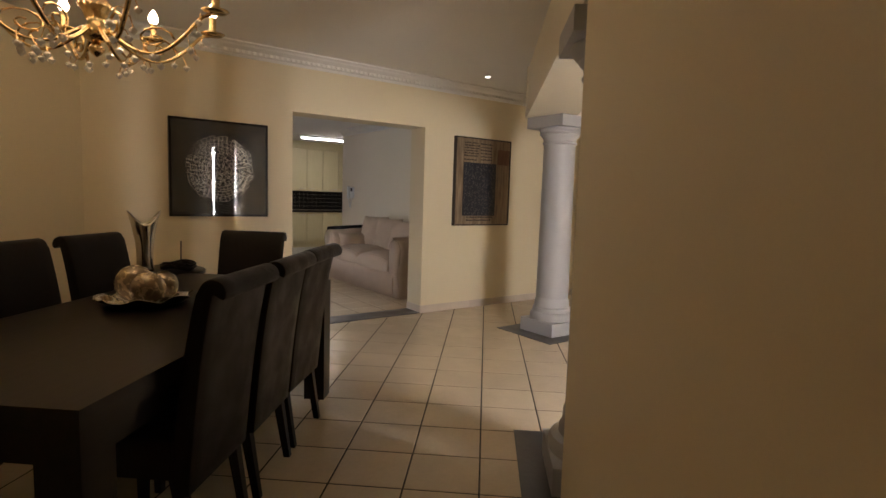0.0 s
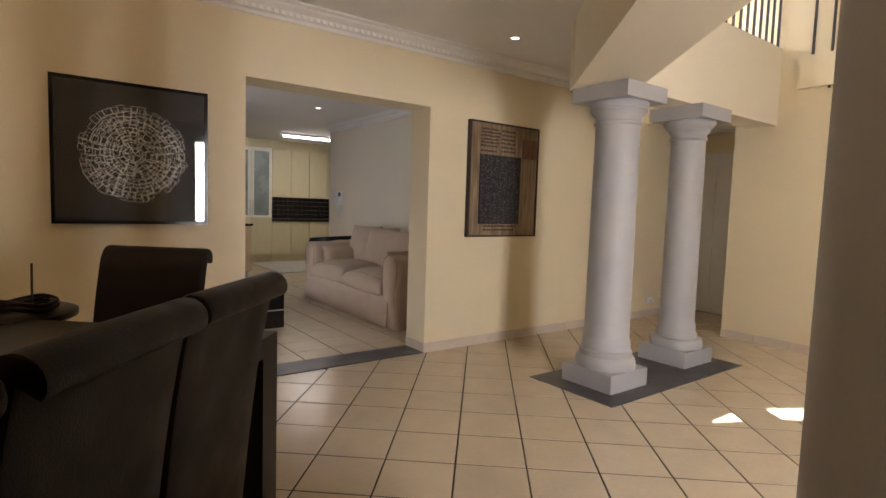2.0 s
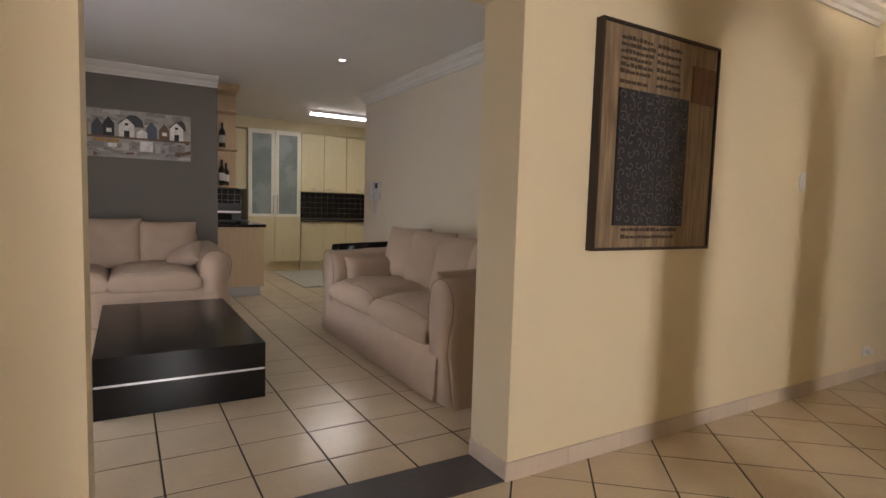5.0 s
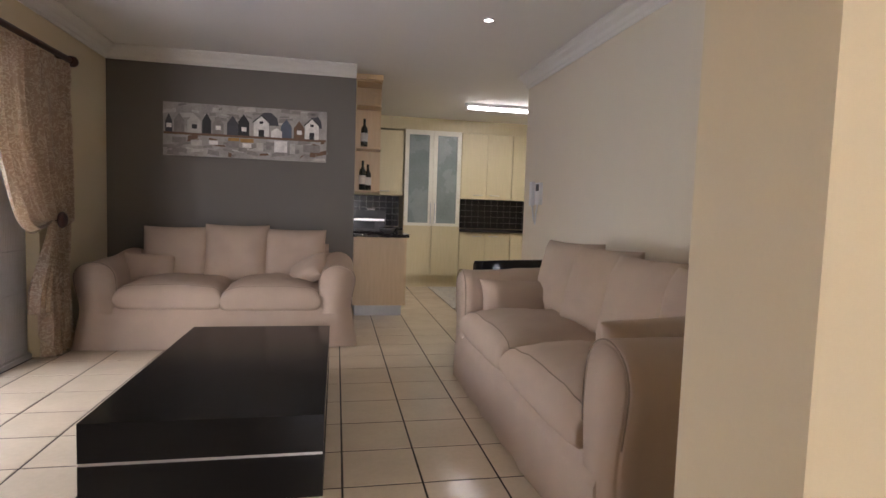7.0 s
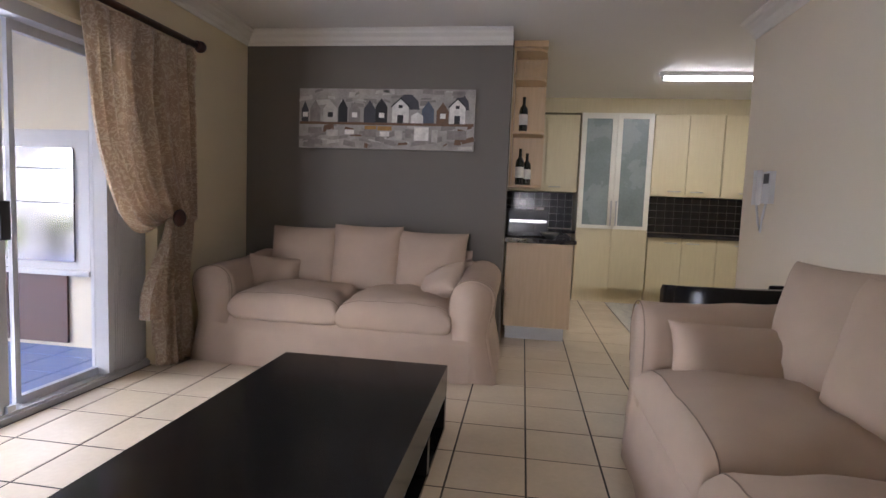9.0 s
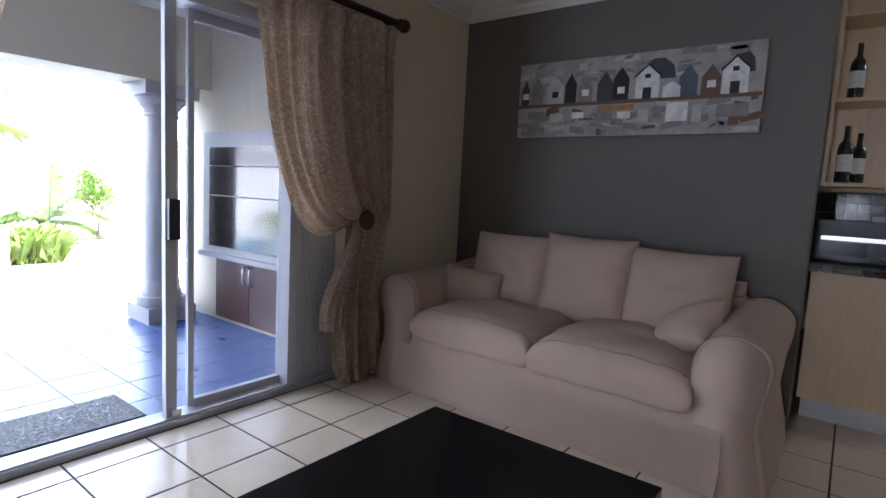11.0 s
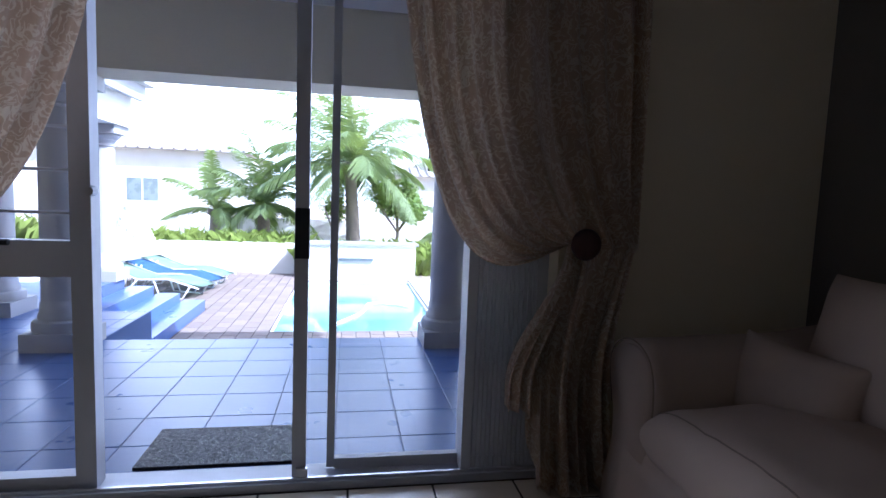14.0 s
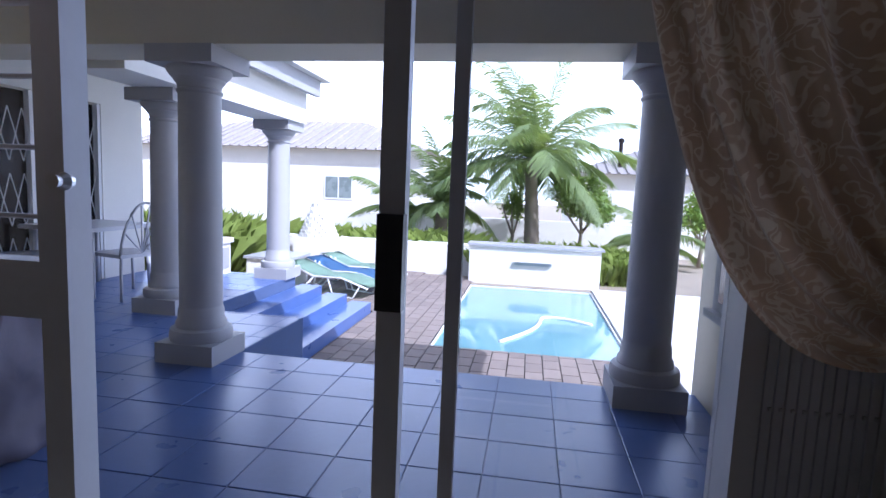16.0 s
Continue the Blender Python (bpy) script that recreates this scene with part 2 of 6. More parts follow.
def pillow(w, d, h, seed=0, n=14, pinch=0.12, sag=0.0, hard=3.2, fill=0.42):
    """A stuffed cushion lying flat, w by d and h thick, with soft corners and small dents."""
    bm = bmesh.new()
    r = random.Random(seed)
    ox, oy = r.uniform(0, 50), r.uniform(0, 50)
    grids = []
    for side in (1, -1):
        g = []
        for i in range(n + 1):
            row = []
            for j in range(n + 1):
                s, t = i / n * 2 - 1, j / n * 2 - 1
                s, t = math.sin(s * math.pi / 2), math.sin(t * math.pi / 2)
                edge = (1 - abs(s) ** hard) * (1 - abs(t) ** hard)
                puff = max(0.0, edge) ** fill
                x = s * w / 2 * (1 - pinch * (1 - t * t) * abs(s) * 0.35)
                y = t * d / 2 * (1 - pinch * (1 - s * s) * abs(t) * 0.35)
                z = side * h / 2 * puff
                z += 0.07 * h * puff * noise.noise((ox + s * 2.2, oy + t * 2.2, side * 3.0)) + 0.045 * h * puff * noise.noise((ox + s * 6.5, oy + t * 4.0, side * 3.0))
                z -= sag * (s * s)
                row.append((x, y, z))
            g.append(row)
        grids.append(g)
    vs = {}

    def vert(p, key):
        if key not in vs:
            vs[key] = bm.verts.new(p)
        return vs[key]
    for k, g in enumerate(grids):
        for i in range(n):
            for j in range(n):
                f = []
                for a, b in ((i, j), (i + 1, j), (i + 1, j + 1), (i, j + 1)):
                    rim = a in (0, n) or b in (0, n)
                    f.append(vert(g[a][b], (a, b) if rim else (a, b, k)))
                bm.faces.new(f if k == 0 else f[::-1])
    return bm


# ---- the shell: floors, walls, ceilings ----
LX0, LX1, LY0, LY1 = 0.335, 4.335, 4.967, 9.545
WALL_Y, OPEN_X0, OPEN_X1, OPEN_H = 4.683, 1.565, 3.075, 2.09
DCEIL, LCEIL = 2.62, 2.55
UA = radians(49.5)
U, V = Vector((math.cos(UA), math.sin(UA))), Vector((-math.sin(UA), math.cos(UA)))


def uv(u, v):
    return (U * u + V * v)[:]


bm = prism([(-1.75, -4.2), (9.0, -4.2), (9.0, LY0 - 0.3), (-0.2, LY0 - 0.3), (-1.75, 3.2)], -0.12, -0.002)
add_box(bm, 0.1, 9.0, LY0 - 0.3, 14.6, -0.12, -0.002)
floor = structure("floor", bm, M_GROUT, "dark grout bed under cream floor tiles", "floor")

# wall between dining room and living room, with its cased opening
bm = bmesh.new()
add_box(bm, -0.25, OPEN_X0, WALL_Y, LY0, 0, 2.9)
add_box(bm, OPEN_X1, 5.2, WALL_Y, LY0, 0, 5.2)
add_box(bm, 7.0, 8.0, WALL_Y + 0.003, LY0, 0, 5.2)
# unseen opening added above the ceiling line to let sun into the hall
add_box(bm, 5.2, 7.0, WALL_Y, LY0, 0, 2.68)
add_box(bm, 5.2, 7.0, WALL_Y, LY0, 3.75, 5.2)
add_box(bm, OPEN_X0, OPEN_X1, WALL_Y, LY0, OPEN_H, 2.9)
structure("wall_north", bm, M_WALL, "cream painted plaster wall with a wide doorless opening", "wall")
structure("wall_west", prism([(-0.1, WALL_Y), (-0.1, 4.9), (-0.3, 4.9), (-1.75, 3.3), (-1.6, 3.18)][::-1], 0, 2.9), M_WALL, "cream painted angled wall beside the dining table", "wall")
bm = bmesh.new()
add_box(bm, -1.8, -1.6, -4.0, 3.3, 0, 2.9)
structure("wall_west_side", bm, M_WALL, "cream painted dining room side wall", "wall")
structure("wall_south", box(-1.8, -1.0, -4.2, -4.0, 0, 2.9), M_WALL, "plain cream wall closing the dining room", "wall")
# angled wall that ends in an engaged column
bm = prism([uv(-4.0, -0.365), uv(-4.0, -0.72), uv(1.757, -0.72), uv(1.757, -0.365)], 0, DCEIL)
structure("wall_angled", bm, M_WALL, "cream painted angled wall that ends at a grey column", "wall")
# hall
structure("wall_east", box(6.15, 6.5, -2.6, 3.66, 0, 5.2), M_WALL, "cream hall wall beside the staircase", "wall")
structure("wall_hall_far", box(7.8, 8.0, -2.6, WALL_Y, 2.4, 5.2), M_WALL, "plain cream wall closing the hall", "wall")
structure("wall_passage_upper", box(6.15, 6.5, 3.66, WALL_Y, 2.3, 2.72), M_WALL, "cream wall over the passage opening", "wall")
structure("wall_passage", box(6.5, 7.5, 3.5, 3.66, 0, 2.6), M_WALL, "cream side wall of the short passage", "wall")
bm = bmesh.new()
add_box(bm, 7.35, 7.5, 3.66, 4.05, 0, 2.6)
add_box(bm, 7.35, 7.5, 4.05, 4.75, 2.06, 2.6)
structure("wall_passage_end", bm, M_WALL, "cream end wall of the passage with a door", "wall")
bm = bmesh.new()
add_box(bm, -0.2, 2.02, -1.25, -1.05, 0, 5.2)
add_box(bm, 2.7, 6.5, -1.25, -1.05, 0, 5.2)
add_box(bm, 2.02, 2.7, -1.25, -1.05, 2.25, 5.2)
add_box(bm, 2.02, 2.7, -1.25, -1.05, 0, 0.65)
structure("wall_entrance", bm, M_WALL, "cream entrance wall with a slim window", "wall")
entrance = thing("window_1", pose(2.36, -1.18, 0), "slim white-framed entrance window", "window", "", "structure")
for x, w in ((-0.34, 0.12), (-0.08, 0.16), (0.22, 0.12)):
    part("frame", box(x, x + w, -0.03, 0.03, 0.65, 2.25), M_WHITE, entrance)
for z in (0.65, 2.21):
    part("rail", box(-0.22, 0.22, -0.024, 0.024, z, z + 0.04), M_WHITE, entrance)
structure("ceiling_hall", box(-2.5, 8.0, -2.6, LY0, 5.2, 5.3), M_CEIL, "white plaster ceiling of the double-height hall", "ceiling")
structure("wall_hall_upper", prism([uv(-4, -0.42), uv(-4, -0.66), uv(4.75, -0.66), uv(4.75, -0.42)], DCEIL + 0.1, 5.2), M_WALL, "cream upper wall over the beam", "wall")
structure("ceiling_passage", box(6.5, 7.5, 3.6, WALL_Y, 2.3, 2.4), M_CEIL, "white plaster passage ceiling", "ceiling")
# the notch near x 5.3 is a made-up slot that lets sun onto the floor
bm = prism([(-1.9, 3.1), (-1.9, -4.2), (-1.2, -4.2)] + [uv(-3.4, -0.5), uv(5.1, -0.5), (6.15, 3.55), (6.15, 4.12), (5.3, 4.56), (5.3, LY0), (-0.3, LY0)], DCEIL, DCEIL + 0.05)
structure("ceiling_dining", bm, M_CEIL, "white plaster dining room ceiling", "ceiling")
structure("ceiling_corner", prism([(5.62, WALL_Y), (6.15, WALL_Y), (6.15, 4.35)][::-1], DCEIL, DCEIL + 0.05), M_CEIL, "white plaster ceiling corner beside the slot left open for sun", "ceiling")

# living room and kitchen
bm = bmesh.new()
add_box(bm, 0.1, LX0, LY0, 5.05, 0, 2.8)
add_box(bm, 0.1, LX0, 8.385, 9.9, 0, 2.8)
add_box(bm, 0.1, LX0, 5.05, 8.385, 2.06, 2.8)
structure("wall_garden_side", bm, M_WALL, "cream painted wall with a wide sliding door opening", "wall")
structure("wall_grey", box(LX0, 2.585, LY1, LY1 + 0.25, 0, 2.8), M_GREY_WALL, "dark grey painted feature wall behind the sofa", "wall")
structure("wall_living_east", box(LX1, LX1 + 0.22, LY0, 9.43, 0, 2.8), M_WALL_LIV, "pale cream wall behind the sofa", "wall")
structure("wall_kitchen_north", box(2.3, 8.0, 12.68, 12.9, 0, 2.8), M_WALL_LIV, "pale kitchen wall behind the cabinets", "wall")
structure("wall_kitchen_west", box(2.2, 2.36, LY1 + 0.25, 12.7, 0, 2.8), M_WALL_LIV, "pale kitchen side wall", "wall")
structure("wall_kitchen_east", box(7.8, 8.0, 9.2, 12.7, 0, 2.8), M_WALL_LIV, "pale kitchen end wall", "wall")
structure("wall_kitchen_south", box(LX1 + 0.22, 8.0, 9.2, 9.43, 0, 2.8), M_WALL_LIV, "pale kitchen return wall", "wall")
structure("ceiling_living", box(0.1, 8.0, LY0, 14.2, LCEIL, LCEIL + 0.1), M_CEIL, "white plaster living room ceiling", "ceiling")
structure("roof_slab", box(0.0, 8.0, LY0, 14.2, 2.66, 2.74), M_CEIL, "flat roof over living room and kitchen", "roof")

COVE = [(0, 0), (0.012, 0), (0.02, 0.02), (0.035, 0.03), (0.05, 0.055), (0.085, 0.075), (0.095, 0.09), (0.115, 0.1), (0.115, 0.112), (0, 0.112)]
structure("cornice_living", sweep([(o, LCEIL - 0.112 + z) for o, z in COVE], [(2.585, LY1), (LX0, LY1), (LX0, LY0), (LX1, LY0), (LX1, 9.43)]), M_CORNICE, "white moulded plaster cornice", "cornice")
structure("cornice_dining", sweep([(o, DCEIL - 0.118 + z * 1.05) for o, z in COVE], [(6.15, WALL_Y), (-0.1, WALL_Y), (-1.6, 3.18)]), M_CORNICE, "white plaster cornice with a row of dentils", "cornice")
bm = bmesh.new()
x = 4.9
while x > -0.05:
    add_box(bm, x - 0.014, x + 0.014, WALL_Y - 0.05, WALL_Y - 0.025, DCEIL - 0.088, DCEIL - 0.062)
    x -= 0.05
tagged(structure("cornice_dentils", bm, M_CORNICE, "row of small white plaster dentils", "cornice"), kind="stuff")

# beams over the columns, and the gallery with its rail
structure("beam_gallery", box(3.5, 6.15, 3.27, 3.56, 2.138, 2.86), M_BEAM, "ivory painted gallery beam over two columns", "beam")
structure("beam_angled", prism([uv(1.77, -0.367), uv(1.77, -0.83), uv(4.9, -0.83), uv(5.12, -0.367)], 2.143, DCEIL + 0.4), M_BEAM, "ivory painted angled beam between columns", "beam")
bm = bmesh.new()
for i in range(9):
    add_box(bm, 6.085, 6.15, 3.1 - 0.3 * (i + 1), 3.1 - 0.3 * i, 2.62 - 0.17 * (i + 1) + 0.0, 2.62 - 0.17 * i + 0.12)
structure("stair_stringer", bm, M_WALL, "ivory stepped side of the staircase along the wall", "stairs")


def column(height, r_low, r_top, plinth, cap, label, place, turn=0.0, group="round columns", plinth_h=0.13, cap_h=0.105):
    ob = thing("column", pose(*place, 0, 0, turn), label, "column", group, "structure")
    p = plinth / 2
    part("plinth", box(-p, p, -p, p, 0, plinth_h), M_COLUMN, ob, bevel=0.012)
    c, z, t = cap / 2, plinth_h, height - cap_h
    prof = [(p * 0.97, z), (p * 0.99, z + 0.02), (p * 0.99, z + 0.05), (p * 0.95, z + 0.075), (r_low * 1.18, z + 0.085), (r_low * 1.17, z + 0.12), (r_low * 1.08, z + 0.135), (r_low * 1.06, z + 0.2), (r_low, z + 0.215)]
    n = 10
    for i in range(n + 1):
        f = i / n
        prof.append((r_low + (r_top - r_low) * (f ** 1.4), z + 0.23 + (t - 0.16 - z - 0.23) * f))
    prof += [(r_top * 1.06, t - 0.155), (r_top * 1.09, t - 0.148), (r_top * 1.09, t - 0.138), (r_top * 1.02, t - 0.13), (r_top * 1.05, t - 0.1), (r_top * 1.16, t - 0.085), (r_top * 1.2, t - 0.078), (r_top * 1.22, t - 0.066), (r_top * 1.3, t - 0.06), (c * 0.84, t - 0.04), (c * 0.885, t - 0.024), (c * 0.895, t - 0.01), (c * 0.87, t)]
    part("shaft", lathe(prof, 40), M_COLUMN, ob, smooth="auto")
    part("capital", box(-c, c, -c, c, t, height), M_COLUMN, ob, bevel=0.008)
    return ob


column(2.13, 0.16, 0.153, 0.43, 0.46, "grey painted round column on a slate base", (3.78, 3.345, 0.006))
column(2.13, 0.141, 0.136, 0.43, 0.46, "grey painted round column on a slate base beside the passage", (4.84, 3.41, 0.006))
column(2.13, 0.141, 0.136, 0.43, 0.46, "grey painted column engaged in the end of the angled wall", (*uv(2.09, -0.56), 0.006), 49.5)
for pts, nm in (([(3.39, 2.985), (5.19, 3.0), (5.19, 3.72), (3.39, 3.72)], "column_base_1"), ([uv(1.3, -0.93), uv(2.56, -0.93), uv(2.56, -0.21), uv(1.3, -0.21)], "column_base_2"), ([(OPEN_X0, WALL_Y + 0.003), (OPEN_X1, WALL_Y + 0.003), (OPEN_X1, LY0 - 0.003), (OPEN_X0, LY0 - 0.003)], "threshold")):
    structure(nm, prism(pts, -0.02, 0.006), M_SLATE, "charcoal slate inlay in the tiled floor", "floor inlay")

# ---- living room: sliding door, curtains ----
DX = 0.2
door = thing("door_1", pose(DX, 6.7, 0), "white aluminium sliding patio door, half open, with a steel lock", "sliding door", "", "structure")


def bar(name, y0, y1, z0, z1, x=0.0, d=0.05, mat=None, parent=None, bevel=0.004):
    return part(name, box(x - d / 2, x + d / 2, y0 - 6.7, y1 - 6.7, z0, z1), mat or M_FRAME, parent or door, bevel=bevel)


bar("track", 5.05, 8.385, -0.005, 0.03, 0, 0.15)
bar("track_rail", 5.05, 8.385, 0.03, 0.042, 0.055, 0.012, M_STEEL)
bar("head", 5.05, 8.385, 1.99, 2.06, 0, 0.15)
bar("side_jamb", 8.045, 8.085, 0.03, 1.99, -0.003, 0.116)
bar("side_jamb", 5.05, 5.1, 0.03, 1.99, 0, 0.12)
# fixed leaf, with the sliding leaf's stile in front
leaf = part("fixed_leaf", box(-0.045, -0.02, 7.5 - 6.7, 7.53 - 6.7, 0.04, 1.99), M_FRAME, door, bevel=0.004)
bar("bottom_rail", 7.53, 8.045, 0.03, 0.075, -0.037, 0.035)
bar("top_rail", 7.53, 8.045, 1.94, 1.99, -0.037, 0.035)
g = part("pane", box(-0.04, -0.034, 7.528 - 6.7, 8.045 - 6.7, 0.075, 1.94), M_GLASS, door)
g.visible_shadow = False
bar("lock_stile", 7.368, 7.42, 0.03, 1.99, 0.01, 0.035)
bar("lock_box", 7.372, 7.425, 0.905, 1.095, 0.042, 0.03, M_BLACK)
bar("latch_plate", 7.385, 7.43, 0.03, 0.075, 0.045, 0.02, M_STEEL)
# side light with louvre guards, to the other side of the passage
for y0, y1, nm in ((6.60, 6.67, "stile"), (5.1, 5.18, "stile"), (5.82, 5.89, "mullion")):
    bar(nm, y0, y1, 0.03, 1.99, 0, 0.07)
for z0, z1 in ((0.03, 0.08), (0.82, 0.95), (1.93, 1.99)):
    bar("rail", 5.18, 6.60, z0, z1, 0, 0.06)
for z0, z1 in ((0.08, 0.82), (0.95, 1.93)):
    g = part("pane", box(-0.003, 0.003, 5.18 - 6.7, 6.6 - 6.7, z0, z1), M_GLASS, door)
    g.visible_shadow = False
for z in (1.05, 1.2, 1.35, 1.5, 1.65, 1.8):
    part("burglar_bar", tube([(0.03, 5.18 - 6.7, z), (0.03, 6.6 - 6.7, z)], 0.006, 8), M_FRAME, door)
part("handle", tube([(0.03, 6.2 - 6.7, 0.94), (0.06, 6.2 - 6.7, 0.945), (0.06, 6.42 - 6.7, 0.945)], 0.011, 8), M_BLACK, door)
part("latch", lathe([(0.015, 0), (0.02, 0.015), (0.012, 0.03), (0.016, 0.045)], 12), M_STEEL, door, m=pose(0.03, 6.68 - 6.7, 1.13, 0, 90, 0))

gate = thing("security_gate", pose(0.2, 8.22, 0.03), "white folded trellis security gate beside the sliding door", "security gate")
for i in range(14):
    part("slat", box(0.02, 0.05, -0.13 + i * 0.019, -0.13 + i * 0.019 + 0.0155, 0, 1.95), M_FRAME, gate)
for z in (0.06, 0.45, 0.75, 1.2, 1.6):
    for i in range(13):
        part("rivet", box(0.05, 0.056, -0.122 + i * 0.019, -0.116 + i * 0.019, z, z + 0.006), M_STEEL, gate)
part("gate_frame", box(0.0, 0.05, 0.133, 0.16, 0, 1.96), M_FRAME, gate, bevel=0.004)

M_CURTAIN = shade("champagne_damask", (0.66, 0.5, 0.35), 0.3, vary=0.1, size=3, bump=0.12, grain=90)
nt = M_CURTAIN.node_tree
bs = nt.nodes["Principled BSDF"]
bs.inputs["Sheen Weight"].default_value = 0.3
vor, wob, adds, rampv, mixc = (nt.nodes.new(k) for k in ("ShaderNodeTexNoise", "ShaderNodeTexNoise", "ShaderNodeVectorMath", "ShaderNodeValToRGB", "ShaderNodeMix"))
geo = nt.nodes.new("ShaderNodeNewGeometry")
wob.inputs["Scale"].default_value = 14
adds.operation = "MULTIPLY_ADD"
adds.inputs[1].default_value = (0.09, 0.09, 0.09)
nt.links.new(geo.outputs["Position"], wob.inputs["Vector"])
nt.links.new(wob.outputs["Color"], adds.inputs[0])
nt.links.new(geo.outputs["Position"], adds.inputs[2])
vor.inputs["Scale"].default_value, vor.inputs["Detail"].default_value, vor.inputs["Distortion"].default_value = 15, 1.0, 2.4
nt.links.new(adds.outputs[0], vor.inputs["Vector"])
nt.links.new(vor.outputs[0], rampv.inputs[0])
els = rampv.color_ramp.elements
els[0].position, els[0].color = 0.44, (0, 0, 0, 1)
els[1].position, els[1].color = 0.57, (0, 0, 0, 1)
for p in (0.475, 0.54):
    els.new(p).color = (1, 1, 1, 1)
mixc.data_type = "RGBA"
old = bs.inputs["Base Color"].links[0].from_socket
nt.links.new(rampv.outputs[0], mixc.inputs["Factor"])
nt.links.new(old, mixc.inputs["A"])
mixc.inputs["B"].default_value = (0.86, 0.75, 0.6, 1)
nt.links.new(mixc.outputs["Result"], bs.inputs["Base Color"])
thru, both = nt.nodes.new("ShaderNodeBsdfTranslucent"), nt.nodes.new("ShaderNodeMixShader")
nt.links.new(mixc.outputs["Result"], thru.inputs[0])
both.inputs[0].default_value = 0.22
nt.links.new(bs.outputs[0], both.inputs[1])
nt.links.new(thru.outputs[0], both.inputs[2])
nt.links.new(both.outputs[0], nt.nodes["Material Output"].inputs[0])


def curtain(y_out, y_in, y_tie, lead, label):
    """A gathered curtain drawn to one side: y_out is its leading edge at the rod, y_in its wall edge; swept up to a
    rosette at y_tie. lead holds the two handles (y, z) of the curve along which the leading edge hangs."""
    x0, top, tie = 0.405, 2.17, 1.0
    side = 1 if y_in > y_out else -1
    ob = thing("curtain", pose(x0, y_in, 0), label, "curtain", "curtains at the sliding door")
    bm = bmesh.new()
    nu, nv, nl = 170, 60, 44
    rows = []

    def ripple(s, g, low):
        """Depth of the folds across the width, at g of the way down."""
        ph = s * 2 * math.pi * 9 + 1.9 * math.sin(s * 7.0) + 0.9 * math.sin(s * 17 + 1) + 0.6 * math.sin(g * 3.1 + s * 5) + low * 0.8 * math.sin(s * 21)
        return math.sin(ph) + 0.3 * math.sin(2.3 * ph + 1 + g * 2)
    for j in range(nv + 1):
        f = j / nv
        row = []
        for i in range(nu + 1):
            s = i / nu                                   # 0 at the wall edge, 1 at the leading edge
            ya = y_in + (y_out - y_in) * s
            gather = max(0.0, min(1.0, (s - 0.22) / 0.3))
            gather = gather * gather * (3 - 2 * gather)
            yd = y_in + (y_tie - side * 0.05 - y_in) * (0.45 * s + 0.55 * gather)
            zd = tie - 0.012 + 0.05 * (s - 0.6) * gather
            w = s ** 1.6
            yb, zb = ya + (yd - ya) * 0.33, top - (top - tie) * 0.33
            yc, zc = ya + (yd - ya) * 0.67, top - (top - tie) * 0.67
            yb, zb = yb + (lead[0][0] - yb) * w, zb + (lead[0][1] - zb) * w
            yc, zc = yc + (lead[1][0] - yc) * w, zc + (lead[1][1] - zc) * w
            c0, c1, c2, c3 = (1 - f) ** 3, 3 * f * (1 - f) ** 2, 3 * f * f * (1 - f), f ** 3
            y, z = c0 * ya + c1 * yb + c2 * yc + c3 * yd, c0 * top + c1 * zb + c2 * zc + c3 * zd
            amp = (0.028 + 0.014 * math.sin(s * 13 + 2)) * (1 - 0.55 * f ** 2 * gather) * (1 - 0.6 * s ** 8)
            heading = 0.45 + 0.55 * min(1.0, (top - z) / 0.1)
            x = amp * heading * ripple(s, f, 0) + 0.035 * gather * (1 - s ** 5) * math.sin(math.pi * f ** 1.5) + 0.012 * noise.noise((s * 6, z * 3, side))
            row.append(bm.verts.new((x, y - y_in, z)))
        rows.append(row)
    top_row = [v.co.copy() for v in rows[-1]]
    for j in range(1, nl + 1):
        g = j / nl
        row = []
        for i in range(nu + 1):
            s = i / nu
            a = top_row[i]
            lift = min(1.0, max(0.0, (s - 0.66) / 0.17))
            hem = 0.012 + 0.34 * lift * lift * (3 - 2 * lift)   # the swept-up corner of the hem hangs higher
            z = a.z + (hem - a.z) * g
            h = max(0.0, min(1.0, 1 - z))
            q = min(1.0, h / 0.55)
            outer = -side * (0.235 * q * q * (3 - 2 * q) - 0.03 * h)
            inner = -side * 0.06 * math.sin(math.pi * min(1.0, h))
            ease = min(1.0, g * 2.2)
            even = (y_in - side * 0.02) + (y_tie - side * 0.03 - y_in) * s - y_in
            y = a.y + (even - a.y) * ease + inner + (outer - inner) * s
            amp = 0.016 + 0.026 * min(1.0, g * 1.6)
            x = amp * ripple(s, 1 + 0.4 * g, min(1.0, g * 2)) + 0.012 * noise.noise((s * 6, z * 3, side)) + 0.015 * math.sin(math.pi * g) * s
            y += 0.006 * math.cos(s * 70)
            row.append(bm.verts.new((x + 0.0, y, z)))
        rows.append(row)
    for a, b in zip(rows, rows[1:]):
        for i in range(nu):
            bm.faces.new((a[i], a[i + 1], b[i + 1], b[i]))
    bmesh.ops.solidify(bm, geom=bm.faces[:], thickness=0.003)
    part("cloth", bm, M_CURTAIN, ob, smooth=True)
    part("tieback_rosette", lathe([(0.0001, 0.03), (0.03, 0.032), (0.05, 0.026), (0.06, 0.012), (0.056, 0.0)][::-1], 24), M_ROSEWOOD, ob, "dark wooden tieback rosette", smooth=True, m=pose(0.045, y_tie - y_in, 1.0, 0, 90, 0))
    part("tieback_stem", tube([(-0.068, y_tie - y_in, 1.0), (0.046, y_tie - y_in, 1.0)], 0.012), M_ROSEWOOD, ob)
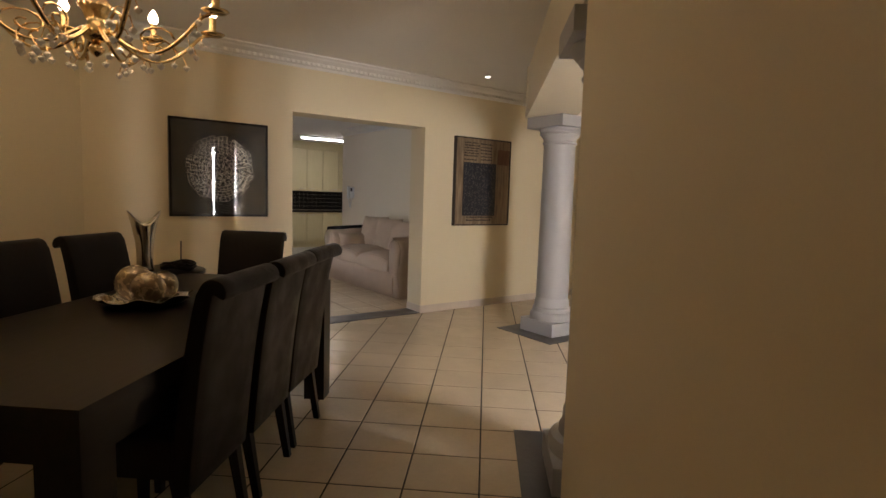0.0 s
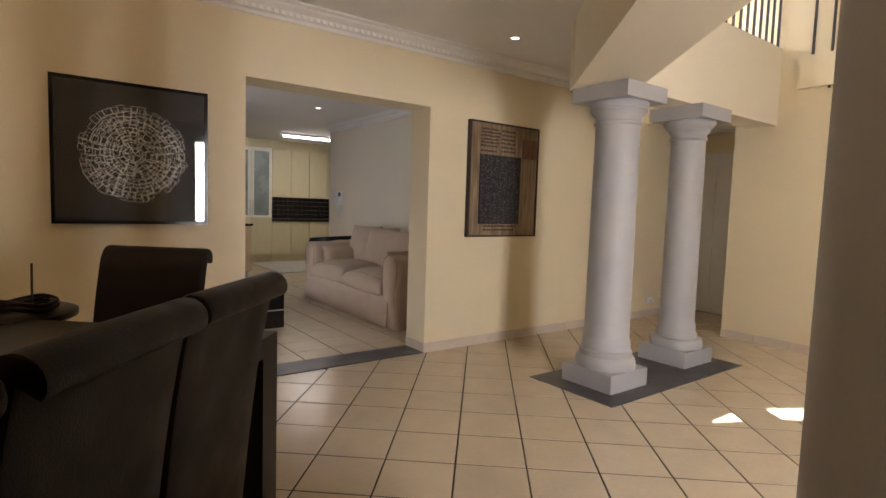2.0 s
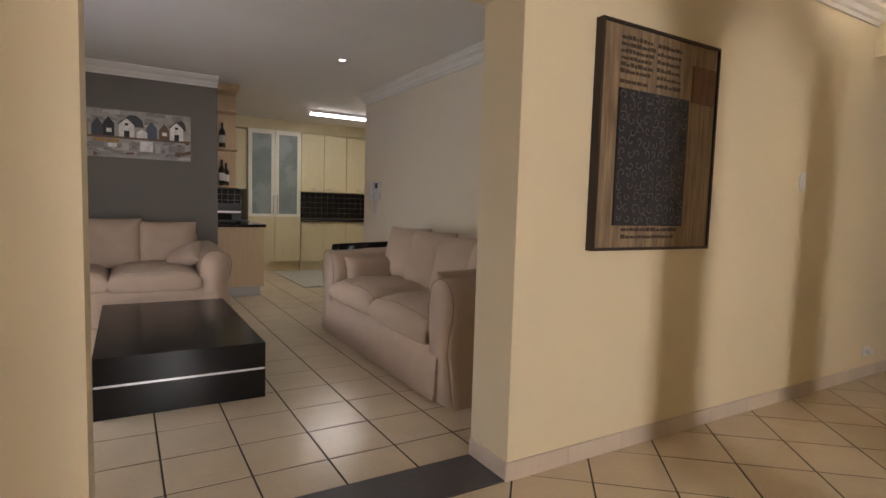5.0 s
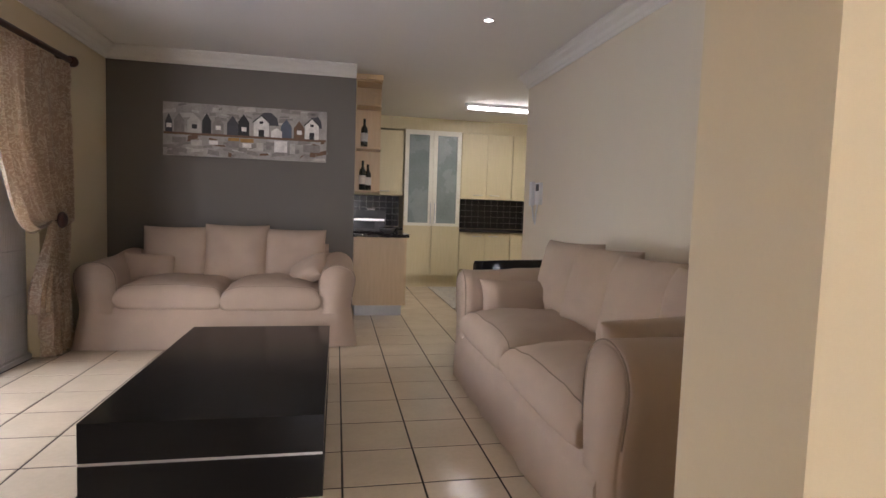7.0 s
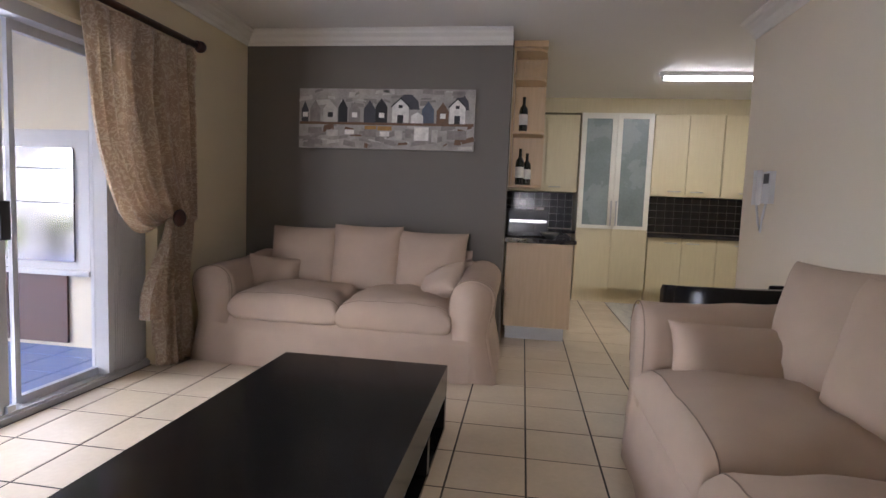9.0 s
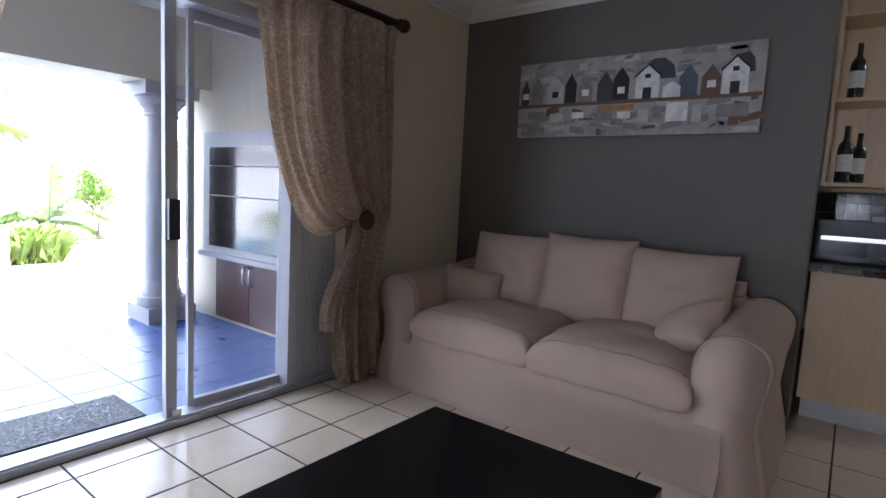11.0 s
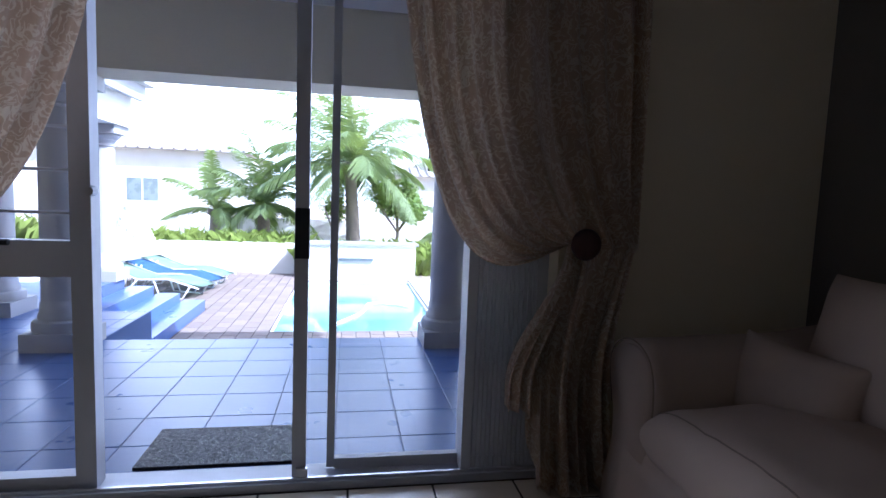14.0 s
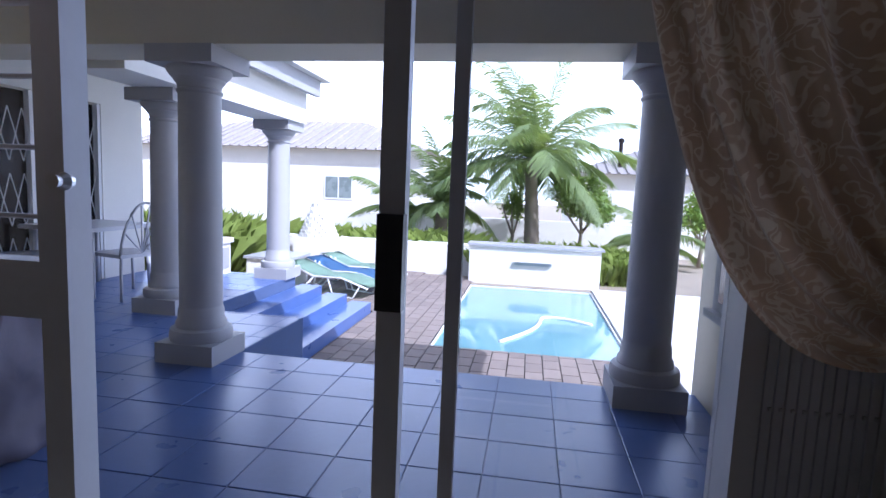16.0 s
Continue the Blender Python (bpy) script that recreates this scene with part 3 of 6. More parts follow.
    return ob


M_ROSEWOOD = wood("dark_rosewood", (0.045, 0.014, 0.01), (0.08, 0.028, 0.018), 0.35)
curtain(7.70, 8.66, 8.44, ((7.80, 1.45), (7.87, 0.62)), "champagne damask curtain tied back with a dark wooden rosette")
curtain(6.81, 5.35, 5.75, ((6.76, 1.52), (6.50, 0.58)), "champagne damask curtain tied back beside the glazed side light")
rod = thing("curtain_rod", pose(0.405, 7.1, 2.205), "dark wooden curtain rod with ball finials", "curtain rod")
part("pole", tube([(0, -1.75, 0), (0, 1.6, 0)], 0.022, 14), M_ROSEWOOD, rod, smooth=True)
for s, y in ((1, 1.6), (-1, -1.75)):
    part("finial", lathe([(0.024, 0), (0.034, 0.012), (0.022, 0.02), (0.036, 0.035), (0.042, 0.055), (0.036, 0.075), (0.012, 0.09)], 18), M_ROSEWOOD, rod, smooth=True, m=pose(0, y, 0, -90 * s, 0, 0))
for y in (-1.5, 1.55):
    part("bracket", box(-0.1, 0.01, y - 0.012, y + 0.012, -0.012, 0.012), M_ROSEWOOD, rod, bevel=0.003)


# ---- sofas ----
M_SEAM = shade("brown_piping_cord", (0.27, 0.205, 0.155), 0.9)
def smooth_line(points, per=3):
    """Catmull-Rom through a short outline."""
    out = []
    p = [points[0]] + list(points) + [points[-1]]
    for a, b, c, d in zip(p, p[1:], p[2:], p[3:]):
        for k in range(per):
            t = k / per
            out.append(tuple(0.5 * (2 * b[i] + (c[i] - a[i]) * t + (2 * a[i] - 5 * b[i] + 4 * c[i] - d[i]) * t * t + (3 * b[i] - a[i] - 3 * c[i] + d[i]) * t ** 3) for i in (0, 1)))
    return out + [points[-1]]


def sofa(length, m, label, backs, arm_pillows, seed, arm_h=0.70):
    """Slip-covered roll-arm sofa; its front faces -y, its middle is at the origin on the floor."""
    ob = thing("sofa", m, label, "sofa", "slip-covered sofas")
    L, D, arm = length / 2, 0.96, 0.27
    r = random.Random(seed)

    def rippled(bm, amt=0.010, sc=6.0, fall=True):
        for v in bm.verts:
            n3 = noise.noise_vector(v.co * sc + Vector((seed * 7.1, 0, 0)))
            v.co += n3 * amt * (1.0 if v.co.z > 0.03 else 0.3)
        return bm
    # base and skirt
    bm = bmesh.new()
    n = 40
    prof = [(0.0, 0.0), (0.01, 0.10), (0.0, 0.28)]
    add_box(bm, -L + 0.13, L - 0.13, -0.03, D - 0.08, 0.004, 0.335)
    bmesh.ops.subdivide_edges(bm, edges=bm.edges[:], cuts=15, use_grid_fill=True)
    for v in bm.verts:
        if v.co.y < 0.0:
            hang = max(0.0, 1 - v.co.z / 0.22)
            v.co.y += 0.03 * max(0.0, v.co.z - 0.25) / 0.085 - 0.022 * hang + 0.009 * math.sin(v.co.x * 23 + 2 * math.sin(v.co.x * 5)) * hang
    part("skirted_base", rippled(bm), M_SOFA, ob, smooth="auto", bevel=0)
    # arms: a swept outline with a rolled top
    for s in (-1, 1):
        bm = bmesh.new()
        rows = []
        ny = 16
        for j in range(ny + 1):
            y = (D - 0.1) * j / ny
            rise = 0.05 * (j / ny) ** 2
            row = []
            outline = [(-0.03, 0.0), (-0.026, 0.15), (-0.022, 0.3), (-0.03, 0.42), (-0.045, 0.5), (-0.055, 0.59), (-0.025, 0.66), (0.05, 0.70), (0.13, 0.70), (0.2, 0.66), (0.235, 0.58), (0.24, 0.45), (0.225, 0.3), (0.23, 0.1), (0.235, 0.004)]
            outline = smooth_line([(x, z if z < 0.35 else 0.3 + (z - 0.3) * (arm_h - 0.3) / 0.4) for x, z in outline])
            for k, (x, z) in enumerate(outline):
                flare = 0.05 * max(0, 0.3 - z) / 0.3 * (1 if k < 12 else 0)
                fold = 0.012 * math.sin(y * 19 + z * 7 + seed) * max(0, 0.45 - z) if k < 14 else 0
                zz = z + (rise if z > 0.4 else 0)
                front = -0.02 * math.sin(math.pi * k / 42) if j == 0 else 0
                row.append(bm.verts.new((s * (L - (x + 0.03) + flare + fold), y + front - 0.02 * (1 - z / 0.64) * (j == 0), zz)))
            rows.append(row)
        for a, b in zip(rows, rows[1:]):
            for k in range(len(a) - 1):
                bm.faces.new((a[k], a[k + 1], b[k + 1], b[k]))
        for row in (rows[0], rows[-1]):
            bm.faces.new(row)
        bmesh.ops.recalc_face_normals(bm, faces=bm.faces)
        bmesh.ops.bevel(bm, geom=[e for e in bm.edges if e.calc_face_angle(0) > 1.0], offset=0.018, segments=3, affect="EDGES", clamp_overlap=True)
        part("arm", rippled(bm, 0.009), M_SOFA, ob, smooth=True)
        part("arm_piping", tube([(s * (L - (x + 0.03)), -0.014, z) for x, z in outline[9:36]], 0.003, 6), M_SEAM, ob, smooth=True)
    # back
    bm = box(-L + 0.12, L - 0.12, D - 0.24, D - 0.06, 0.2, 0.80)
    bmesh.ops.bevel(bm, geom=bm.edges[:], offset=0.085, segments=4, affect="EDGES")
    bmesh.ops.subdivide_edges(bm, edges=[e for e in bm.edges if e.calc_length() > 0.3], cuts=10, use_grid_fill=True)
    part("backrest", rippled(bm, 0.012, 3), M_SOFA, ob, smooth=True)
    # two seat cushions
    w = (length - 2 * arm + 0.03) / 2
    for s in (-1, 1):
        bm = pillow(w + 0.01, 0.78, 0.25, seed * 10 + s, 24, 0.05, 0, 6, 0.3)
        edge = math.sin((4 / 24 * 2 - 1) * math.pi / 2)
        seam = [v for v in bm.verts if v.co.z > 0.01 and abs(v.co.y / 0.39 - edge) < 0.028]
        for v in bm.verts:
            sx, sy = v.co.x / w * 2, v.co.y / 0.39
            if v.co.z > 0:
                v.co.z += 0.04 * max(0, 1 - sx * sx) * max(0, 1 - sy * sy)
            v.co += noise.noise_vector(v.co * 7 + Vector((seed, s * 3, 0))) * 0.007
            if v.co.z < -0.07:
                v.co.z = -0.07 + (v.co.z + 0.07) * 0.3
        line = [v.co + Vector((0, 0, 0.001)) for v in sorted(seam, key=lambda v: v.co.x)]
        cush = part("seat_cushion", bm, M_SOFA, ob, smooth=True, m=pose(s * w / 2, 0.345, 0.385, 1.0 * s, 0, 0))
        part("piping", tube(line, 0.0026, 6), M_SEAM, cush, smooth=True)
    for i, (x, wd, ht, lean, turn) in enumerate(backs):
        part("back_cushion", pillow(wd, ht, 0.22, seed * 31 + i, 20, 0.14, 0, 3.6, 0.5), M_SOFA, ob, smooth=True, m=pose(x, D - 0.34, 0.465 + ht * 0.47, 90 - lean, 0, turn) )
    for i, (x, y, z, rx, ry, rz, w2, h2) in enumerate(arm_pillows):
        part("throw_pillow", pillow(w2, h2, 0.19, seed * 57 + i, 16, 0.25, 0, 3.0, 0.5), M_SOFA, ob, "small beige throw pillow", smooth=True, m=pose(x, y, z, rx, ry, rz))
    return ob


sofa(2.06, pose(1.525, 8.58, 0), "beige cotton slip-covered two-seat sofa against the grey wall", [(-0.5, 0.55, 0.5, 14, 4), (0.01, 0.56, 0.53, 12, 0), (0.52, 0.56, 0.5, 13, -3)], [(-0.66, 0.42, 0.575, 74, 6, 22, 0.4, 0.29), (0.64, 0.36, 0.575, 48, -28, -38, 0.42, 0.27)], 1, 0.675)
sofa(2.32, pose(3.30, 6.68, 0, 0, 0, -90), "beige cotton slip-covered sofa against the pale wall", [(-0.68, 0.5, 0.54, 14, 20), (-0.24, 0.52, 0.53, 16, 13), (0.22, 0.52, 0.51, 16, 10), (0.68, 0.5, 0.49, 16, 6)], [(-0.80, 0.36, 0.575, 78, 0, 90, 0.6, 0.28), (0.79, 0.4, 0.64, 76, 3, -88, 0.66, 0.3)], 2, 0.745)

# ---- coffee table ----
table = thing("coffee_table", pose(1.945, 7.005, 0), "black lacquered coffee table with a silver band", "coffee table")
tx, ty = 0.44, 0.825
part("tabletop", box(-tx, tx, -ty, ty, 0.185, 0.335), M_LACQUER, table, bevel=0.004)
part("silver_band", box(-tx + 0.004, tx - 0.004, -ty + 0.004, ty - 0.004, 0.172, 0.185), M_STEEL, table)
part("base", box(-tx + 0.0, 0.16, -ty + 0.0, ty - 0.0, 0.0, 0.172), M_LACQUER, table, bevel=0.004)
for y in (-ty, -0.3, 0.28, ty - 0.05):
    part("niche_divider", box(0.16, tx, y, y + 0.05, 0.0, 0.172), M_LACQUER, table)
part("bottom_shelf", box(0.16, tx, -ty + 0.05, ty - 0.05, 0.0, 0.02), M_LACQUER, table)


# ---- pictures ----
def picture(name, m, w, h, d, frame_w, frame_mat, canvas_mat, label):
    """Hangs on a wall; local x along the wall, z up, front faces -y."""
    ob = thing(name, m, label, "picture")
    if frame_w:
        for x0, x1, z0, z1 in ((-w / 2, w / 2, h / 2 - frame_w, h / 2), (-w / 2, w / 2, -h / 2, -h / 2 + frame_w), (-w / 2, -w / 2 + frame_w, -h / 2 + frame_w, h / 2 - frame_w), (w / 2 - frame_w, w / 2, -h / 2 + frame_w, h / 2 - frame_w)):
            part("frame", box(x0, x1, -d, -0.001, z0, z1), frame_mat, ob, bevel=0.003)
        part("canvas", box(-w / 2 + frame_w, w / 2 - frame_w, -d + 0.01, -0.002, -h / 2 + frame_w, h / 2 - frame_w), canvas_mat, ob)
    else:
        part("canvas", box(-w / 2, w / 2, -d, -0.001, -h / 2, h / 2), canvas_mat, ob, bevel=0.003)
    return ob


# square black panel with a radial net of silver lines under glass
M_MAT = shade("black_mount_board", (0.012, 0.012, 0.013), 0.6, vary=0.1, size=10, bump=0)
radial = picture("framed_artwork", pose(0.905, WALL_Y, 1.513), 0.82, 0.83, 0.05, 0.018, M_LACQUER, M_MAT, "square black framed artwork with a silver net disc")
M_NET = shade("silver_wire", (0.62, 0.6, 0.55), 0.45, metal=0.6, vary=0.2, size=40)
bm = bmesh.new()
rr = random.Random(4)
for k in range(11):
    r0 = 0.012 + 0.0235 * k
    cells = max(5, int(r0 * 2 * math.pi / 0.034))
    off = rr.uniform(0, 6)
    for i in range(cells):
        if rr.random() < 0.08:
            continue
        a0 = off + 2 * math.pi * (i + rr.uniform(-0.2, 0.2)) / cells
        half = rr.uniform(0.35, 0.62) * 2 * math.pi / cells
        ra, rb = r0 + rr.uniform(-0.008, 0.008), r0 + rr.uniform(0.02, 0.046)
        skew = rr.uniform(-0.12, 0.12) * half
        c = [(ra, a0 - half), (rb, a0 - half + skew), (min(rb, 0.292) + rr.uniform(-0.004, 0.004), a0 + half + skew), (ra, a0 + half)]
        for (r1, a1), (r2, a2) in zip(c, c[1:] + c[:1]):
            p, q = Vector((r1 * math.cos(a1), 0, r1 * math.sin(a1))), Vector((r2 * math.cos(a2), 0, r2 * math.sin(a2)))
            d = q - p
            if d.length < 0.004:
                continue
            nrm = Vector((-d.z, 0, d.x)).normalized() * rr.uniform(0.0009, 0.0016)
            bm.faces.new([bm.verts.new(w) for w in (p - nrm, q - nrm, q + nrm, p + nrm)])
bmesh.ops.translate(bm, verts=bm.verts, vec=(0, -0.042, 0))
part("silver_net", bm, M_NET, radial, "fine silver line net in a disc")
gl = part("glazing", box(-0.39, 0.39, -0.047, -0.0455, -0.395, 0.395), M_GLASS, radial)
gl.visible_shadow = False
# wooden panel picture with a dark ornamental centre
M_OLDWOOD = wood("weathered_brown_wood", (0.16, 0.105, 0.06), (0.33, 0.245, 0.15), 0.6, (16, 16, 1.5))
panel = picture("wooden_wall_panel", pose(3.906, WALL_Y, 1.519), 0.856, 1.035, 0.045, 0.014, shade("dark_frame", (0.03, 0.018, 0.012), 0.5), M_OLDWOOD, "brown wooden wall panel with a dark carved centre")
M_INK = shade("blue_black_paint", (0.018, 0.019, 0.026), 0.55, vary=0.4, size=14, bump=0.3, grain=60)
M_SCROLL = shade("pale_scroll_paint", (0.13, 0.115, 0.1), 0.6, vary=0.3, size=30)
part("dark_centre", box(-0.305, 0.19, -0.047, -0.036, -0.40, 0.225), M_INK, panel)
bm = bmesh.new()
rr = random.Random(8)
for i in range(9):
    for j in range(12):
        cx, cz = -0.275 + 0.054 * i + rr.uniform(-0.008, 0.008), -0.37 + 0.0515 * j + rr.uniform(-0.008, 0.008)
        a0, s, r0 = rr.uniform(0, 6.28), rr.choice((-1, 1)), rr.uniform(0.02, 0.034)
        pts = [(cx + r0 * (1 - k / 11) * math.cos(a0 + s * k * 0.55), -0.048, cz + r0 * (1 - k / 11) * math.sin(a0 + s * k * 0.55)) for k in range(11)]
        tube(pts, 0.0024, 4, bm)
part("scrollwork", bm, M_SCROLL, panel, "pale scrollwork in rows")
M_TEXT = shade("dark_block_print", (0.06, 0.04, 0.025), 0.7, vary=0.3, size=30)
M_REDWOOD = wood("reddish_panel_wood", (0.13, 0.06, 0.035), (0.22, 0.115, 0.065), 0.6, (14, 14, 2))
part("red_inset", box(0.22, 0.4, -0.042, -0.034, 0.22, 0.4), M_REDWOOD, panel)
for x0, x1, z0, z1, nl in ((-0.3, -0.08, 0.29, 0.47, 6), (-0.05, 0.14, 0.25, 0.47, 6), (-0.24, 0.16, -0.47, -0.4, 2), (-0.3, -0.1, 0.24, 0.28, 1)):
    for k in range(nl):
        bm = bmesh.new()
        x = x0
        while x < x1 - 0.02:
            w = rr.uniform(0.012, 0.035)
            zc = z0 + (z1 - z0) * (k + 0.5) / nl
            add_box(bm, x, x + w, -0.0375, -0.034, zc - 0.009, zc + rr.uniform(0.002, 0.01))
            x += w + 0.007
        part("print_line", bm, M_TEXT, panel)

# long canvas of gabled houses
M_CANVAS = shade("grey_oil_paint", (0.37, 0.345, 0.315), 0.6, vary=0.4, size=9, bump=0.25, grain=70)
houses = picture("canvas_painting", pose(1.565, LY1, 1.84), 1.48, 0.488, 0.035, 0, None, M_CANVAS, "long canvas painting of a row of gabled houses")
cols = {"black": (0.02, 0.02, 0.022), "dark": (0.06, 0.06, 0.07), "grey": (0.25, 0.23, 0.21), "white": (0.8, 0.78, 0.74), "blue": (0.09, 0.11, 0.15), "ochre": (0.4, 0.22, 0.06), "brown": (0.16, 0.09, 0.05), "pale": (0.5, 0.48, 0.44)}
paint = {k: shade(k + "_brush_paint", c, 0.6, vary=0.3, size=25, bump=0.3, grain=80) for k, c in cols.items()}
HOUSES = [(-0.69, 0.06, 0.1, "dark"), (-0.60, 0.09, 0.11, "grey"), (-0.47, 0.12, 0.11, "pale"), (-0.36, 0.08, 0.12, "black"), (-0.26, 0.1, 0.1, "grey"), (-0.13, 0.1, 0.11, "dark"), (-0.03, 0.1, 0.13, "black"), (0.13, 0.14, 0.13, "white"), (0.27, 0.1, 0.06, "white"), (0.36, 0.1, 0.11, "blue"), (0.48, 0.1, 0.1, "brown"), (0.6, 0.13, 0.13, "white")]
for i, (x, w, h, c) in enumerate(HOUSES):
    bm = bmesh.new()
    y = -0.036 - 0.0004 * (i % 3)
    roof = 0.07 if h > 0.08 else 0.03
    vs = [bm.verts.new((x + a * w / 2, y, b)) for a, b in ((-1, -0.03), (1, -0.03), (1, -0.03 + h), (0, -0.03 + h + roof), (-1, -0.03 + h))]
    bm.faces.new(vs)
    part("painted_house", bm, paint[c], houses)
    if c == "white" and h > 0.1:
        for a0, a1, b0, b1 in ((-0.18, 0.18, -0.03, 0.035), (-0.12, 0.12, 0.09, 0.115)):
            bm = bmesh.new()
            bm.faces.new([bm.verts.new((x + w * a, y - 0.001, b)) for a, b in ((a0, b0), (a1, b0), (a1, b1), (a0, b1))])
            part("painted_opening", bm, paint["black"], houses)
        bm = tube([(x - w * 0.56, y - 0.0005, h - 0.03), (x, y - 0.0005, h + 0.04), (x + w * 0.56, y - 0.0005, h - 0.03)], 0.006, 4)
        part("painted_roof", bm, paint["black"], houses)
    elif i % 2 == 0:
        bm = bmesh.new()
        bm.faces.new([bm.verts.new((x + a, y - 0.001, b)) for a, b in ((-0.02, 0.01), (0.025, 0.01), (0.025, 0.05), (-0.02, 0.05))])
        part("painted_opening", bm, paint["white" if c != "pale" else "black"], houses)
for x, w, z0, z1 in ((0.19, 0.2, 0.08, 0.2), (0.63, 0.13, 0.08, 0.2)):
    bm = bmesh.new()
    bm.faces.new([bm.verts.new((x + a * w / 2, -0.0355, z0 + (z1 - z0) * b)) for a, b in ((-1, 0), (1, 0), (0.85, 0.6), (0.3, 1), (-0.35, 1), (-0.9, 0.55))])
    part("painted_gable", bm, paint["dark"], houses)
part("painted_quay", box(-0.735, 0.735, -0.0365, -0.035, -0.05, -0.028), paint["brown"], houses)
for x, z, w, h, c in [(-0.45, -0.12, 0.1, 0.05, "pale"), (-0.3, -0.11, 0.08, 0.04, "white"), (-0.12, -0.07, 0.1, 0.03, "ochre"), (0.0, -0.075, 0.12, 0.035, "ochre"), (-0.12, -0.12, 0.1, 0.06, "grey"), (0.0, -0.12, 0.08, 0.04, "white"), (0.31, -0.115, 0.12, 0.11, "white"), (0.42, -0.13, 0.05, 0.1, "pale"), (0.12, -0.13, 0.06, 0.08, "pale"), (0.2, -0.12, 0.05, 0.06, "grey"), (-0.6, -0.1, 0.12, 0.05, "grey"), (0.6, -0.12, 0.16, 0.07, "grey")]:
    bm = bmesh.new()
    bm.faces.new([bm.verts.new((x + a * w / 2, -0.0366 , z + b * h / 2)) for a, b in ((-1, -1), (1, -1), (1, 1), (-1, 1))])
    part("painted_reflection", bm, paint[c], houses)

rr = random.Random(33)
for k in range(90):
    low = k % 3 != 0
    x, z = rr.uniform(-0.71, 0.71), (rr.uniform(-0.225, -0.055) if low else rr.uniform(0.1, 0.23))
    w, h = rr.uniform(0.03, 0.13), rr.uniform(0.012, 0.05)
    bm = bmesh.new()
    tilt = rr.uniform(-0.012, 0.012)
    bm.faces.new([bm.verts.new((x + a * w / 2, -0.0353 - 0.00004 * (k % 12), z + b * h / 2 + a * tilt)) for a, b in ((-1, -1), (1, -0.8), (0.9, 1), (-0.85, 0.9))])
    part("brush_stroke", bm, paint[rr.choice(("grey", "grey", "pale", "brown", "grey", "grey", "brown") if low else ("grey", "pale", "grey"))], houses)

# ---- dining room ----
TABLE_M = Matrix.Translation((*uv(1.87, 1.5), 0)) @ pose(0, 0, 0, 0, 0, 49.5)
dt = thing("dining_table", TABLE_M, "long espresso-stained wooden dining table with block legs", "dining table")
part("tabletop", box(-1.1, 1.1, -0.5, 0.5, 0.70, 0.77), M_DARKWOOD, dt, bevel=0.006)
for x in (-1.1, 0.97):
    for y in (-0.5, 0.37):
        part("leg", box(x, x + 0.13, y, y + 0.13, 0, 0.70), M_DARKWOOD, dt, bevel=0.005)
for y in (-0.47, 0.44):
    part("apron", box(-0.97, 0.97, y, y + 0.03, 0.60, 0.70), M_DARKWOOD, dt)
for x in (-1.07, 1.04):
    part("apron", box(x, x + 0.03, -0.37, 0.37, 0.60, 0.70), M_DARKWOOD, dt)


def dining_chair():
    """Upholstered high-back chair; origin on the floor under the seat, faces +y."""
    ob = thing("dining_chair", Matrix.Identity(4), "dark brown leather high-back dining chair with a scrolled top", "chair", "chairs round the dining table")
    w = 0.225
    bm = box(-w, w, -0.16, 0.27, 0.36, 0.5)
    part("seat", bm, M_LEATHER, ob, smooth="auto", bevel=0.03, segs=3)
    bm = bmesh.new()
    prof = []
    n = 16
    centre = []
    for i in range(n + 1):
        f = i / n
        centre.append((-0.175 - 0.03 * math.sin(f * 2.2) - 0.07 * f ** 3, 0.3 + 0.695 * f))
    front = [(y + 0.035 - 0.005 * math.cos(6 * z), z) for y, z in centre]
    back = [(y - 0.03, z) for y, z in centre]
    scroll = [(centre[-1][0] - 0.028 + 0.048 * math.cos(a), centre[-1][1] + 0.008 + 0.045 * math.sin(a)) for a in [math.radians(k) for k in range(20, 240, 22)]]
    outline = front + scroll + back[::-1]
    nx = 6
    rows = []
    for i in range(nx + 1):
        x = -w + 2 * w * i / nx
        tap = 1.0
        rows.append([bm.verts.new((x * (1 - 0.05 * (0.96 - z)), y, z)) for y, z in outline])
    k = len(outline)
    for a, b in zip(rows, rows[1:]):
        for i in range(k):
            j = (i + 1) % k
            bm.faces.new((a[i], b[i], b[j], a[j]))
    bm.faces.new(rows[0])
    bm.faces.new(rows[-1][::-1])
    bmesh.ops.recalc_face_normals(bm, faces=bm.faces)
    part("backrest", bm, M_LEATHER, ob, smooth="auto", bevel=0.012, segs=2)
    for x in (-0.19, 0.19):
        for y, lean in ((-0.15, -0.06), (0.23, 0.0)):
            bm = box(-0.022, 0.022, -0.022, 0.022, 0, 0.37)
            for v in bm.verts:
                if v.co.z < 0.1:
                    v.co.x, v.co.y = v.co.x * 0.7, v.co.y * 0.7 + lean
            part("leg", bm, M_DARKWOOD, ob, m=pose(x, y, 0), bevel=0.003)
    return ob


chair = dining_chair()
spots = [(1.40, 1.16, 0, 0), (1.89, 1.16, 0, 1.5), (2.38, 1.17, 0, -1), (1.45, 2.05, 180, 0), (2.0, 2.06, 180, 2), (2.55, 2.05, 180, -2)]
for i, (cu, cv, turn, jit) in enumerate(spots):
    m = Matrix.Translation((*uv(cu, cv), 0)) @ pose(0, 0, 0, 0, 0, 49.5 + turn + jit)
    if i == 0:
        chair.matrix_basis = m
    else:
        copy_thing(chair, m)
tagged(copy_thing(chair, Matrix.Translation((*uv(2.95, 1.64), 0)) @ pose(0, 0, 0, 0, 0, 139.5)), "dark brown leather dining chair at the head of the table")


